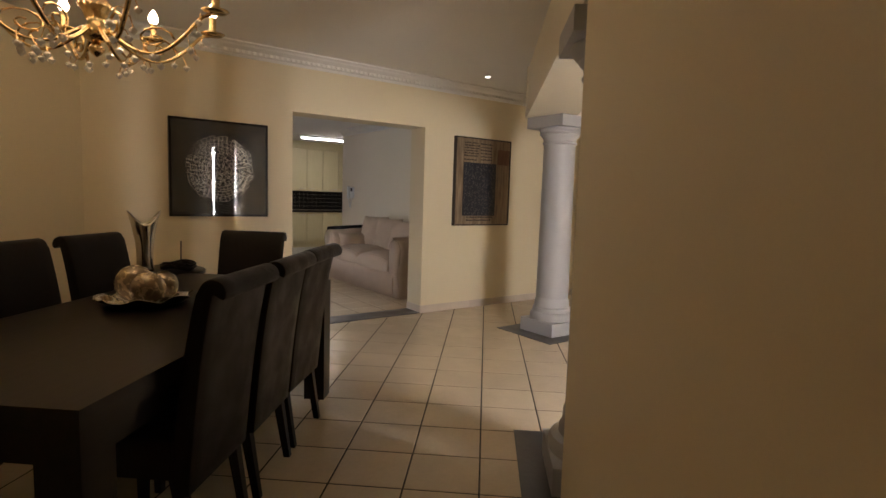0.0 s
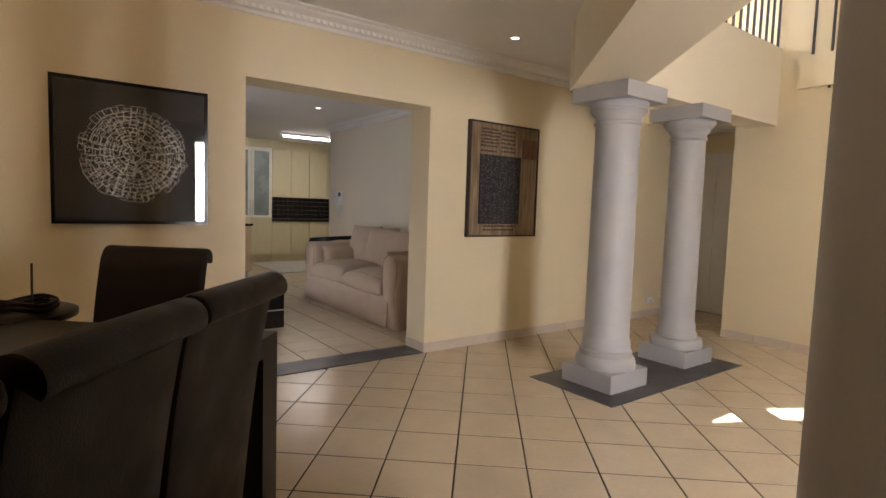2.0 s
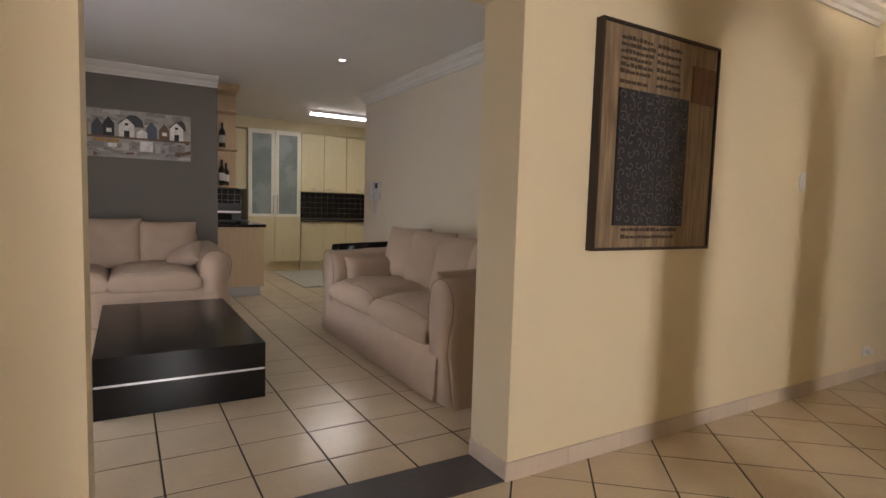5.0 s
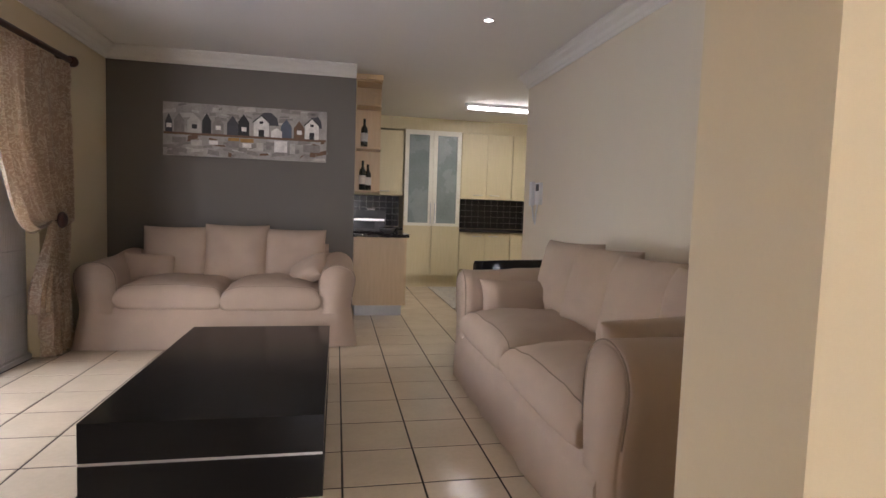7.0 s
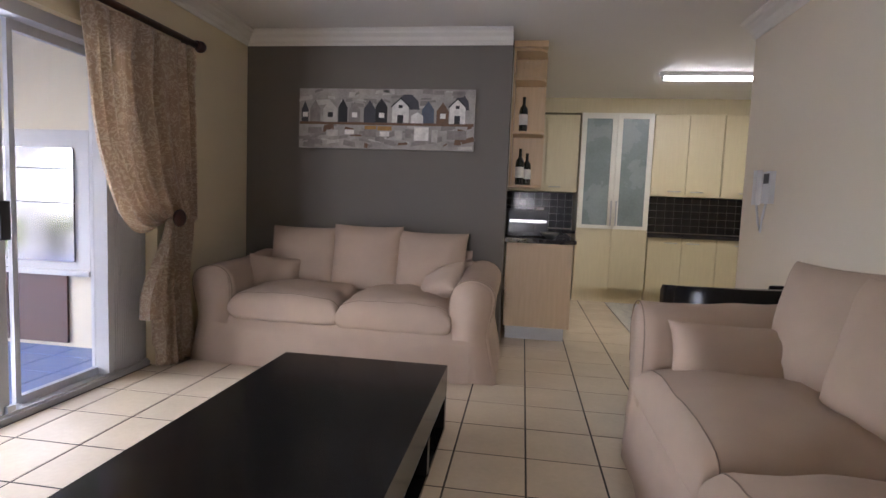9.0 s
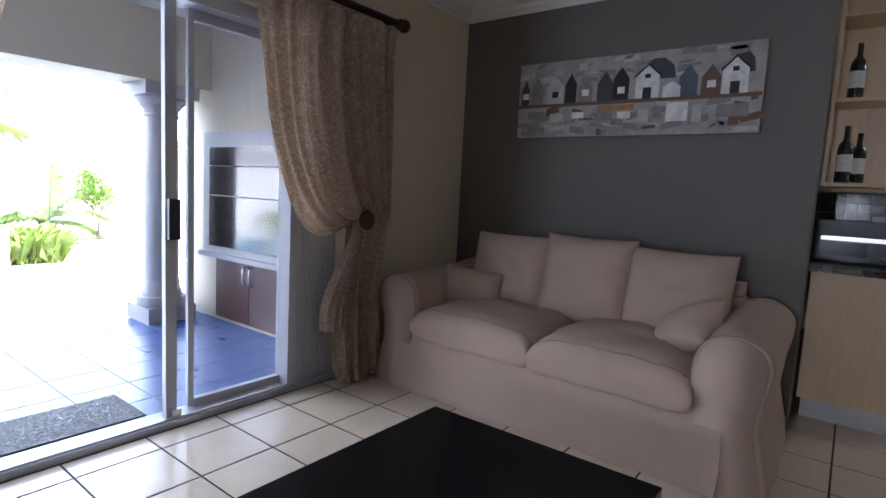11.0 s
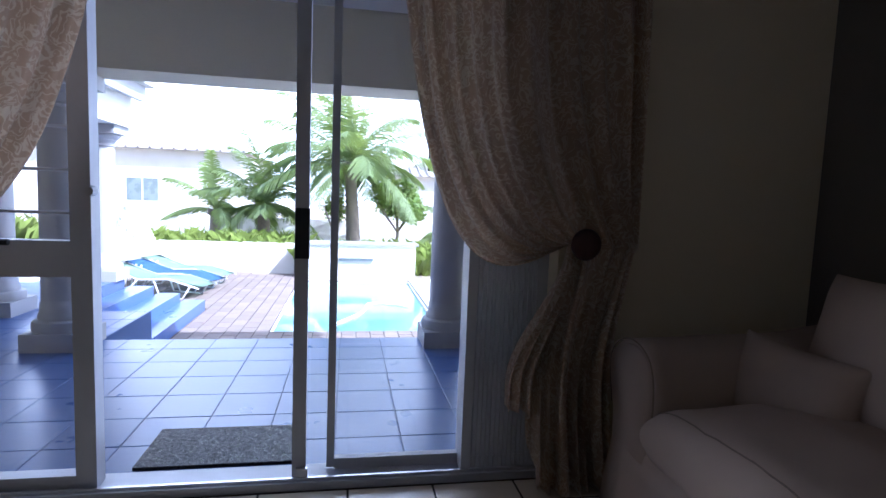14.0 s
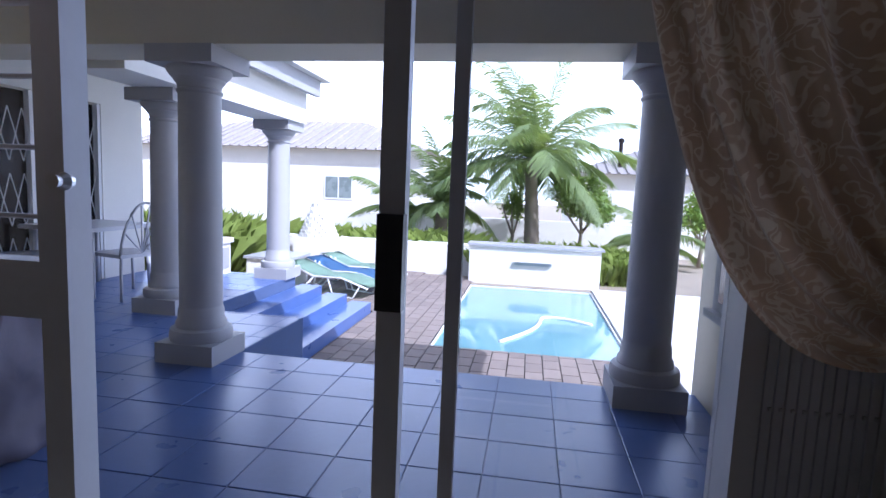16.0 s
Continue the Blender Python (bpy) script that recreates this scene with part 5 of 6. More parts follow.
# ---- outside: ground, terrace, pool ----
TZ, PZ = -0.035, -0.565
M_GROUND = shade("sandy_garden_soil", (0.32, 0.27, 0.2), 0.95, vary=0.25, size=1.5, bump=0.3, grain=20)
M_PAVER = shade("brown_clay_paver", (0.26, 0.21, 0.175), 0.8, vary=0.18, size=6, bump=0.2, grain=50, rand=0.22)
M_WHITEWALL = shade("white_exterior_plaster", (0.78, 0.76, 0.70), 0.85, vary=0.06, size=1.5, bump=0.12, grain=60)
M_EXT_CREAM = shade("exterior_cream_plaster", (0.62, 0.57, 0.45), 0.8, vary=0.05, size=1.5, bump=0.1, grain=60)
M_POOLWATER = shade("pool_water", (0.2, 0.37, 0.40), 0.05, vary=0.12, size=2.5, bump=0.05, grain=9, spec=0.6)
M_LEAF = shade("palm_leaf", (0.27, 0.35, 0.16), 0.55, vary=0.3, size=3, bump=0, rand=0.25)
M_BUSH = shade("bright_shrub_leaf", (0.19, 0.30, 0.06), 0.5, vary=0.3, size=3, bump=0, rand=0.3)
M_GRASSY = shade("strap_leaf", (0.26, 0.33, 0.07), 0.5, vary=0.3, size=3, bump=0, rand=0.3)
for leafy in (M_LEAF, M_BUSH, M_GRASSY):
    ln = leafy.node_tree
    surf, thin, blend = ln.nodes["Principled BSDF"], ln.nodes.new("ShaderNodeBsdfTranslucent"), ln.nodes.new("ShaderNodeMixShader")
    thin.inputs[0].default_value = (0.34, 0.42, 0.07, 1)
    blend.inputs[0].default_value = 0.4
    ln.links.new(surf.outputs[0], blend.inputs[1])
    ln.links.new(thin.outputs[0], blend.inputs[2])
    ln.links.new(blend.outputs[0], ln.nodes["Material Output"].inputs[0])
M_BARK = shade("palm_bark", (0.26, 0.22, 0.17), 0.95, vary=0.3, size=18, bump=0.5, grain=70)
bm = bmesh.new()
for x0, x1, y0, y1 in ((-400, -8.7, -400, 400), (-8.7, -4.43, -400, 6.61), (-8.7, -4.43, 8.87, 400), (-4.43, 0.1, -400, 400), (0.1, 400, 14.2, 400), (0.1, 400, -400, -4.2), (9, 400, -4.2, 14.2)):
    z = PZ - 0.03
    bm.faces.new([bm.verts.new(p) for p in ((x0, y0, z), (x1, y0, z), (x1, y1, z), (x0, y1, z))])
structure("ground", bm, M_GROUND, "sandy garden ground round the house", "ground")
terrace = structure("terrace_floor", prism([(0.1, 2.85), (0.1, 8.72), (-2.14, 8.72), (-2.14, 5.72), (-3.19, 5.72), (-3.19, 4.73), (-5.2, 4.73), (-5.2, 2.85)], PZ - 0.1, TZ - 0.004), M_TERRACE_JOINT, "pale joints of the covered terrace floor", "terrace")
for i, (y0, y1, x0) in enumerate(((4.735, 5.02, -5.38), (5.02, 5.3, -5.57), (5.3, 5.58, -5.76))):
    structure("garden_step", box(x0, -3.195, y0, y1, PZ - 0.1, TZ - 0.13 * (i + 1)), M_TERRACE, "grey-blue tiled garden step down to the paving", "step", bevel=0.006)
structure("terrace_ceiling", box(-2.3, 0.1, 2.6, 9.0, 2.5, 2.6), M_CEIL, "white plaster terrace ceiling", "ceiling")
structure("terrace_roof", box(-2.45, 0.1, 2.6, 9.8, 2.62, 2.78), M_WHITEWALL, "flat terrace roof with a plain fascia", "roof")
structure("beam_terrace", box(-2.2, -1.78, 2.6, 9.0, 1.95, 2.5), M_EXT_CREAM, "cream painted beam over the terrace columns", "beam")
column(1.985, 0.135, 0.129, 0.40, 0.44, "grey painted terrace column beside the steps", (-1.98, 5.53, TZ), 0, "terrace columns")
column(1.985, 0.135, 0.129, 0.40, 0.44, "grey painted terrace column beside the pool", (-1.98, 8.38, TZ), 0, "terrace columns")
column(1.93, 0.14, 0.13, 0.42, 0.45, "grey painted column on the far wing of the terrace", (-3.1, 4.47, TZ), 0, "terrace columns")
column(1.93, 0.14, 0.13, 0.42, 0.45, "grey painted corner column at the top of the steps", (-5.08, 4.55, TZ), 0, "terrace columns")
structure("beam_upper_terrace", box(-5.3, -2.203, 4.33, 4.81, 1.897, 2.45), M_WHITEWALL, "white beam over the far terrace columns", "beam")
structure("upper_terrace_roof", box(-5.53, -2.46, 2.6, 5.05, 2.45, 2.585), M_WHITEWALL, "white overhanging roof edge of the far terrace", "roof", bevel=0.01)
structure("upper_terrace_fascia", box(-5.4, -2.46, 4.88, 4.95, 2.25, 2.449), M_COLUMN, "grey fascia under the roof edge", "fascia")
# house wall behind the far terrace, with a gated sliding door
bm = bmesh.new()
add_box(bm, -2.5, -1.78, 2.62, 2.85, -0.2, 2.5)
add_box(bm, -4.85, -4.2, 2.62, 2.85, -0.2, 2.449)
add_box(bm, -4.2, -2.5, 2.62, 2.85, 1.94, 2.449)
structure("wall_terrace", bm, M_WHITEWALL, "white plastered house wall on the terrace", "wall")
gd = thing("door_3", pose(-3.35, 2.83, TZ), "white trellis-gated glass door on the terrace", "door", "", "structure")
part("glass_leaf", box(-0.83, 0.83, -0.06, -0.05, 0, 1.96), M_LACQUER, gd)
for x in (-0.85, -0.02, 0.81):
    part("frame", box(x, x + 0.04, -0.05, 0.01, 0, 1.97), M_WHITE, gd)
for k in range(11):
    for s in (1, -1):
        for z in (0.0, 0.62, 1.24):
            x = -0.78 + k * 0.145
            part("lattice_bar", tube([(x, 0.0, z + (0.05 if s > 0 else 0.55)), (x + 0.145, 0.0, z + (0.55 if s > 0 else 0.05))], 0.006, 4), M_WHITE, gd)

# built-in braai on the side wall
structure("wall_braai", box(-2.2, 0.1, 8.72, 8.95, -0.2, 2.5), M_EXT_CREAM, "cream side wall of the terrace", "wall")
structure("wall_braai_pier", box(-2.24, -1.8, 8.9, 9.05, -0.2, 2.5), M_WHITEWALL, "white end pier of the terrace wall", "wall")
M_DARKSTEEL = shade("dark_polished_steel", (0.16, 0.16, 0.17), 0.12, metal=1.0, vary=0.05, size=3, bump=0)
br = thing("built_in_grill", pose(-1.1, 8.72, TZ), "built-in steel grill with wooden doors below", "grill")
part("surround", box(-0.72, 0.68, -0.05, -0.001, 0.60, 1.63), M_COLUMN, br, "grey plaster surround", bevel=0.004)
for z0, z1 in ((0.66, 1.09), (1.1, 1.34), (1.35, 1.5)):
    part("steel_flap", box(-0.6, 0.56, -0.065, -0.05, z0, z1), M_DARKSTEEL, br, bevel=0.003)
part("counter", box(-0.74, 0.7, -0.09, -0.001, 0.56, 0.6), M_COLUMN, br, bevel=0.004)
for x0, x1, hx in ((-0.56, -0.06, -0.1), (-0.05, 0.45, -0.01)):
    dr = part("wooden_door", box(x0, x1, -0.02, -0.001, 0.03, 0.55), M_ROSEWOOD, br, "reddish wooden cabinet door", bevel=0.004)
    part("pull", tube([(hx, -0.02, 0.36), (hx, -0.05, 0.38), (hx, -0.05, 0.5), (hx, -0.02, 0.52)], 0.008, 6), M_STEEL, dr, smooth=True)
# door mat
M_MATT = shade("brown_grey_coir", (0.028, 0.025, 0.028), 0.98, vary=0.9, size=80, bump=0.8, grain=260)
mat_ob = thing("door_mat", pose(-0.2, 7.04, TZ), "dark speckled door mat on the terrace tiles", "door mat")
part("woven_body", box(-0.19, 0.19, -0.34, 0.34, 0.0, 0.016), M_MATT, mat_ob, bevel=0.004)

# pool with coping and a raised spout wall
px0, px1, py0, py1 = -8.65, -4.48, 6.66, 8.82
bm = bmesh.new()
add_box(bm, px0 - 0.02, px1 + 0.02, py0 - 0.02, py0, -1.8, PZ - 0.03)
add_box(bm, px0 - 0.02, px1 + 0.02, py1, py1 + 0.02, -1.8, PZ - 0.03)
add_box(bm, px0 - 0.02, px0, py0, py1, -1.8, PZ - 0.03)
add_box(bm, px1, px1 + 0.02, py0, py1, -1.8, PZ - 0.03)
structure("pool_shell", bm, M_WHITEWALL, "white lined pool walls", "pool")
structure("pool_water", box(px0, px1, py0, py1, PZ - 0.4, PZ - 0.06), M_POOLWATER, "clear turquoise pool water", "water")
structure("spout_wall", box(-9.36, -8.93, 6.565, 9.01, PZ - 0.03, 0.124), M_WHITEWALL, "low white spout wall behind the pool", "wall", bevel=0.01)
structure("spout_wall_cap", box(-9.42, -8.88, 6.525, 9.065, 0.124, 0.165), M_COLUMN, "grey capping on the spout wall", "wall")
structure("spout", box(-8.93, -8.875, 7.416, 8.12, -0.2, -0.145), M_STEEL, "steel water spout in the low wall", "spout")
structure("planter_wall", box(-10.04, -9.63, 0.68, 6.55, PZ - 0.03, 0.043), M_WHITEWALL, "low white planter wall", "wall", bevel=0.01)
hose = tagged(part("pool_cleaner_hose", tube([(-5.0 - 1.49 * math.sin(i / 14 * 2.2), 7.4 + 1.1 * i / 14 + 0.135 * math.sin(i * 0.5), PZ - 0.05) for i in range(15)], 0.025, 8), M_WHITE, None, "", True), "white pool cleaner hose floating on the water", "pool hose")

# glowing ring added to whiten the sky; it also brightens the terrace
M_HAZE_GLOW = glow("haze_glow", (0.90, 0.95, 1.0), 0.9)
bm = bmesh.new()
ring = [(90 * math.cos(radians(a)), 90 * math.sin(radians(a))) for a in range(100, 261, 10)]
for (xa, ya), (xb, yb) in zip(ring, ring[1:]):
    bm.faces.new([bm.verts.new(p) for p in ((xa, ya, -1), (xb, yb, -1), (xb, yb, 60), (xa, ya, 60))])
structure("backdrop", bm, M_HAZE_GLOW, "glowing backdrop ring in place of a bright hazy sky", "backdrop")
# boundary walls and neighbours
structure("boundary_wall", box(-15.7, -15.3, -21.6, 32, PZ - 0.03, 0.34), M_WHITEWALL, "white plastered boundary wall", "wall")


def pitched_house(name, x0, x1, y0, y1, eave, ridge, label, windows=()):
    ob = thing(name, pose((x0 + x1) / 2, (y0 + y1) / 2, PZ - 0.03), label, "house")
    w, d = (x1 - x0) / 2, (y1 - y0) / 2
    part("wall", box(-w, w, -d, d, 0, eave), M_WHITEWALL, ob)
    bm = bmesh.new()
    o = 0.4
    e = [bm.verts.new(p) for p in ((-w - o, -d - o, eave), (w + o, -d - o, eave), (w + o, d + o, eave), (-w - o, d + o, eave))]
    r = [bm.verts.new(p) for p in ((0, -d + w * 0.9, ridge), (0, d - w * 0.9, ridge))]
    for f in ((e[0], e[1], r[0]), (e[1], e[2], r[1], r[0]), (e[2], e[3], r[1]), (e[3], e[0], r[0], r[1]), (e[3], e[2], e[1], e[0])):
        bm.faces.new(f)
    rf = part("roof", bm, M_ROOF, ob, "grey clay tile roof")
    n = 34
    for k in range(n):
        y = -d - o + (2 * d + 2 * o) * (k + 0.5) / n
        lim = min(1.0, (abs(abs(y) - d - o)) / (w * 0.9 + o))
        part("tile_rib", tube([(w + o, y, eave + 0.03), ((w + o) * (1 - lim), y, eave + (ridge - eave) * lim + 0.03)], 0.05, 5), M_ROOF, rf)
    for y in [d * k for k in windows]:
        win = part("window", box(w - 0.02, w + 0.03, y - 0.6, y + 0.6, 1.2, 2.15), M_WHITE, ob)
        part("pane", box(w + 0.03, w + 0.035, y - 0.54, y + 0.54, 1.26, 2.09), M_FROST, win)
        part("mullion", box(w + 0.03, w + 0.045, y - 0.025, y + 0.025, 1.26, 2.09), M_WHITE, win)
    return ob


M_ROOF = shade("grey_roof_tile", (0.36, 0.33, 0.30), 0.85, vary=0.2, size=5, bump=0.2, rand=0.15)
pitched_house("neighbour_house", -27.5, -19.4, -9.45, 3.5, 3.17, 4.72, "white neighbouring house with a grey tiled hip roof", (-0.55, 0.47))
pitched_house("neighbour_house", -30.2, -22.1, 9.47, 21.6, 2.69, 4.18, "white neighbouring house with a chimney pipe")
pipe = thing("chimney_pipe", pose(-22.7, 11.3, 2.3), "slim dark metal chimney pipe on the roof", "chimney")
part("flue", lathe([(0.09, 0.0), (0.09, 1.15)], 12), M_IRON, pipe)
part("cowl", lathe([(0.13, 1.15), (0.13, 1.28), (0.03, 1.35)], 12), M_IRON, pipe)


def frond(bm, base, yaw, lift, length, droop, width, r, n=30, wind=0.0):
    """One feathered palm frond as an arching rib with narrow leaflets."""
    pts = []
    p = Vector(base)
    d = Vector((math.cos(yaw) * math.cos(lift), math.sin(yaw) * math.cos(lift), math.sin(lift)))
    for i in range(n):
        pts.append(p.copy())
        p = p + d * (length / n)
        d = (d + Vector((0, -wind / n, -droop / n))).normalized()
    tube(pts[::3] + [pts[-1]], 0.018, 4, bm, taper=0.003)
    for i in range(2, n):
        f = i / n
        t = (pts[i] - pts[i - 1]).normalized()
        side = t.cross(Vector((0, 0, 1)))
        if side.length < 0.05:
            side = Vector((math.sin(yaw), -math.cos(yaw), 0))
        side.normalize()
        L = width * (0.35 + 0.9 * math.sin(math.pi * min(1, f * 0.9 + 0.08))) * r.uniform(0.85, 1.1)
        for s in (1, -1):
            for sub in (0, 0.5):
                b0 = pts[i] - t * (length / n) * sub
                out = (side * s * 0.8 + t * 0.75 + Vector((0, 0, -0.35 + r.uniform(-0.15, 0.15)))).normalized()
                tip = b0 + out * L + Vector((0, 0, -0.25 * L))
                mid = b0 + out * L * 0.5
                w = t * 0.016
                bm.faces.new([bm.verts.new(q) for q in (b0 - w, b0 + w, mid + w * 0.9, tip, mid - w * 0.9)])


def palm(name, place, trunk_h, n, length, seed, label, width=0.32, lean=(0, 0), wind=0.0):
    ob = thing(name, pose(*place), label, "palm tree")
    r = random.Random(seed)
    pts = [(lean[0] * (i / 8) ** 1.5, lean[1] * (i / 8) ** 1.5, trunk_h * i / 8) for i in range(9)]
    bm = bmesh.new()
    rings = []
    for i in range(33):
        f = i / 32
        k = f * 8
        a, b = Vector(pts[int(min(7, k))]), Vector(pts[int(min(7, k)) + 1])
        c = a.lerp(b, k - int(min(7, k)))
        rad = (0.2 - 0.06 * f + (0.08 if f > 0.85 else 0)) * (1 + (0.1 if i % 2 else -0.04))
        rings.append([bm.verts.new(c + Vector((rad * math.cos(q * math.pi / 6), rad * math.sin(q * math.pi / 6), 0))) for q in range(12)])
    for a, b in zip(rings, rings[1:]):
        for q in range(12):
            bm.faces.new((a[q], a[(q + 1) % 12], b[(q + 1) % 12], b[q]))
    part("trunk", bm, M_BARK, ob, smooth=True)
    bm = bmesh.new()
    top = Vector(pts[-1])
    for i in range(n):
        yaw = 2 * math.pi * i * 0.618 + r.uniform(-0.2, 0.2)
        lift = math.radians(80 - 85 * (i / n) + r.uniform(-8, 8))
        frond(bm, top + Vector((0, 0, r.uniform(-0.1, 0.1))), yaw, lift, length * r.uniform(0.8, 1.08), r.uniform(0.9, 1.7), width, r, wind=wind)
    part("crown", bm, M_LEAF, ob, "arching green feather fronds")
    return ob


palm("palm_tree", (-12.6, 7.75, PZ), 2.6, 32, 2.8, 3, "tall feather palm behind the pool wall, its fronds blown aside", 0.6, (0.1, -0.15), 0.4)
palm("palm_tree", (-13.15, 5.3, PZ), 1.35, 18, 2.0, 5, "low bushy feather palm beside the pool", 0.46, (0, 0), 0.3)
palm("palm_tree", (-13.4, 4.0, PZ), 1.2, 8, 1.7, 9, "small young palm in the planter", 0.34)
palm("palm_tree", (-13.3, 10.9, PZ), 0.47, 9, 1.75, 12, "low palm by the boundary wall", 0.38)


def leaf_cloud(bm, centre, radii, count, size, r):
    for _ in range(count):
        d = Vector((r.gauss(0, 1), r.gauss(0, 1), r.gauss(0, 1))).normalized()
        k = r.uniform(0.45, 1.0) ** 0.5 * (0.82 + 0.3 * noise.noise(d * 2.3 + Vector(centre)))
        p = Vector(centre) + Vector((d.x * radii[0], d.y * radii[1], d.z * radii[2])) * k
        t = Vector((r.gauss(0, 1), r.gauss(0, 1), r.gauss(0, 1) - 0.3)).normalized()
        s = t.cross(d).normalized() * size * 0.32
        t = t * size * r.uniform(0.7, 1.2)
        bm.faces.new([bm.verts.new(q) for q in (p, p + t * 0.5 + s, p + t, p + t * 0.5 - s)])


def tree(name, place, trunk_h, radii, count, size, seed, label):
    ob = thing(name, pose(*place), label, "tree")
    r = random.Random(seed)
    tr = part("trunk", tube([(0, 0, 0), (0.03, 0.02, trunk_h * 0.5), (0, 0.05, trunk_h)], 0.06, 8, taper=0.04), M_BARK, ob, smooth=True)
    for k in range(6):
        a = k * 1.05
        part("limb", tube([(0, 0.04, trunk_h * 0.8), (0.5 * radii[0] * math.cos(a), 0.5 * radii[1] * math.sin(a), trunk_h + radii[2] * 0.5), (0.8 * radii[0] * math.cos(a), 0.8 * radii[1] * math.sin(a), trunk_h + radii[2] * 0.9)], 0.03, 6, taper=0.01), M_BARK, tr)
    bm = bmesh.new()
    for _ in range(14):
        c = (r.uniform(-0.55, 0.55) * radii[0], r.uniform(-0.55, 0.55) * radii[1], trunk_h + radii[2] * r.uniform(0.5, 1.35))
        leaf_cloud(bm, c, [q * 0.48 for q in radii], count // 14, size, r)
    part("crown", bm, M_BUSH, ob, "bright green leafy crown")
    return ob


tree("shrub_tree", (-13.5, 9.0, PZ), 0.85, (0.84, 0.92, 0.84), 6500, 0.11, 2, "round bright green shrub tree by the wall")
tree("shrub_tree", (-13.1, 7.2, PZ), 0.7, (0.47, 0.4, 0.8), 1000, 0.095, 6, "small leafy shrub behind the palm trunk")
tree("shrub_tree", (-13.3, 12.0, PZ), 0.7, (0.68, 0.68, 0.8), 1900, 0.1, 7, "dark leafy shrub at the boundary wall")


def strap_bed(name, x0, x1, y0, y1, z, count, h, seed, label):
    r = random.Random(seed)
    bm = bmesh.new()
    for _ in range(count):
        x, y = r.uniform(x0, x1), r.uniform(y0, y1)
        a, L = r.uniform(0, 6.28), h * r.uniform(0.5, 1.1)
        d = Vector((math.cos(a), math.sin(a), 0))
        s = Vector((-d.y, d.x, 0)) * 0.009
        p = Vector((x, y, z))
        q, t = p + d * L * 0.2 + Vector((0, 0, L * 0.7)), p + d * L * r.uniform(0.35, 0.75) + Vector((0, 0, L * r.uniform(0.7, 1)))
        v = [bm.verts.new(w) for w in (p - s, p + s, q + s, t, q - s)]
        bm.faces.new(v)
    tagged(part(name, bm, M_GRASSY, None), label, "plants", "", "stuff")


strap_bed("strap_leaf_plants", -8.96, -6.86, -0.1, 2.4, PZ - 0.03, 4600, 1.15, 1, "bed of tall yellow-green strap-leaved plants")
strap_bed("strap_leaf_plants", -11.8, -10.1, 0.8, 6.35, PZ - 0.03, 4800, 0.84, 2, "bed of strap-leaved plants behind the planter wall")
strap_bed("strap_leaf_plants", -11.6, -9.45, 6.6, 10.0, PZ - 0.03, 2800, 0.68, 3, "low planting behind the spout wall")


# ---- loose things outside ----
def lounger(x, y, turn, cloth, label):
    ob = thing("sun_lounger", pose(x, y, PZ, 0, 0, turn), label, "sun lounger", "sun loungers by the pool")
    for s in (-0.262, 0.262):
        part("side_rail", tube([(0.818, s, 0.175), (0.327, s, 0.294), (-0.218, s, 0.262), (-0.818, s, 0.436)], 0.015, 8), M_WHITE, ob, smooth=True)
        part("leg", tube([(0.676, s, 0.207), (0.545, s, 0.), (0.164, s, 0.), (0.055, s, 0.273)], 0.014, 8), M_WHITE, ob, smooth=True)
        part("leg", tube([(-0.218, s, 0.262), (-0.491, s, 0.), (-0.676, s, 0.), (-0.545, s, 0.414)], 0.014, 8), M_WHITE, ob, smooth=True)
    bm = bmesh.new()
    pr = [(0.807, 0.18), (0.545, 0.245), (0.327, 0.294), (0.055, 0.284), (-0.218, 0.267), (-0.491, 0.338), (-0.807, 0.436)]
    rows = [[bm.verts.new((px, s, pz + 0.012)) for s in (-0.251, -0.109, 0.109, 0.251)] for px, pz in pr]
    for a, b in zip(rows, rows[1:]):
        for k in range(3):
            bm.faces.new((a[k], a[k + 1], b[k + 1], b[k]))
    bmesh.ops.solidify(bm, geom=bm.faces[:], thickness=0.006)
    part("sling", bm, cloth, ob, smooth=True)


M_SLING_G = shade("pale_green_sling", (0.35, 0.5, 0.38), 0.7, vary=0.08, size=8)
M_SLING_B = shade("blue_sling", (0.10, 0.22, 0.42), 0.7, vary=0.08, size=8)
lounger(-6.95, 4.62, 72, M_SLING_G, "pale green sling sun lounger on the paving")
lounger(-7.55, 4.66, 70, M_SLING_B, "blue sling sun lounger on the paving")
lounger(-8.15, 4.7, 68, M_SLING_G, "pale green sling sun lounger at the back")

pt = thing("patio_table", pose(-3.55, 3.3, TZ), "white patio table on the terrace", "patio table")
part("tabletop", box(-0.55, 0.4, -0.45, 0.35, 0.65, 0.69), M_FRAME, pt, bevel=0.01)
for x in (-0.47, 0.32):
    for y in (-0.38, 0.27):
        part("leg", tube([(x, y, 0), (x * 0.95, y * 0.95, 0.65)], 0.024, 8), M_FRAME, pt, smooth=True)


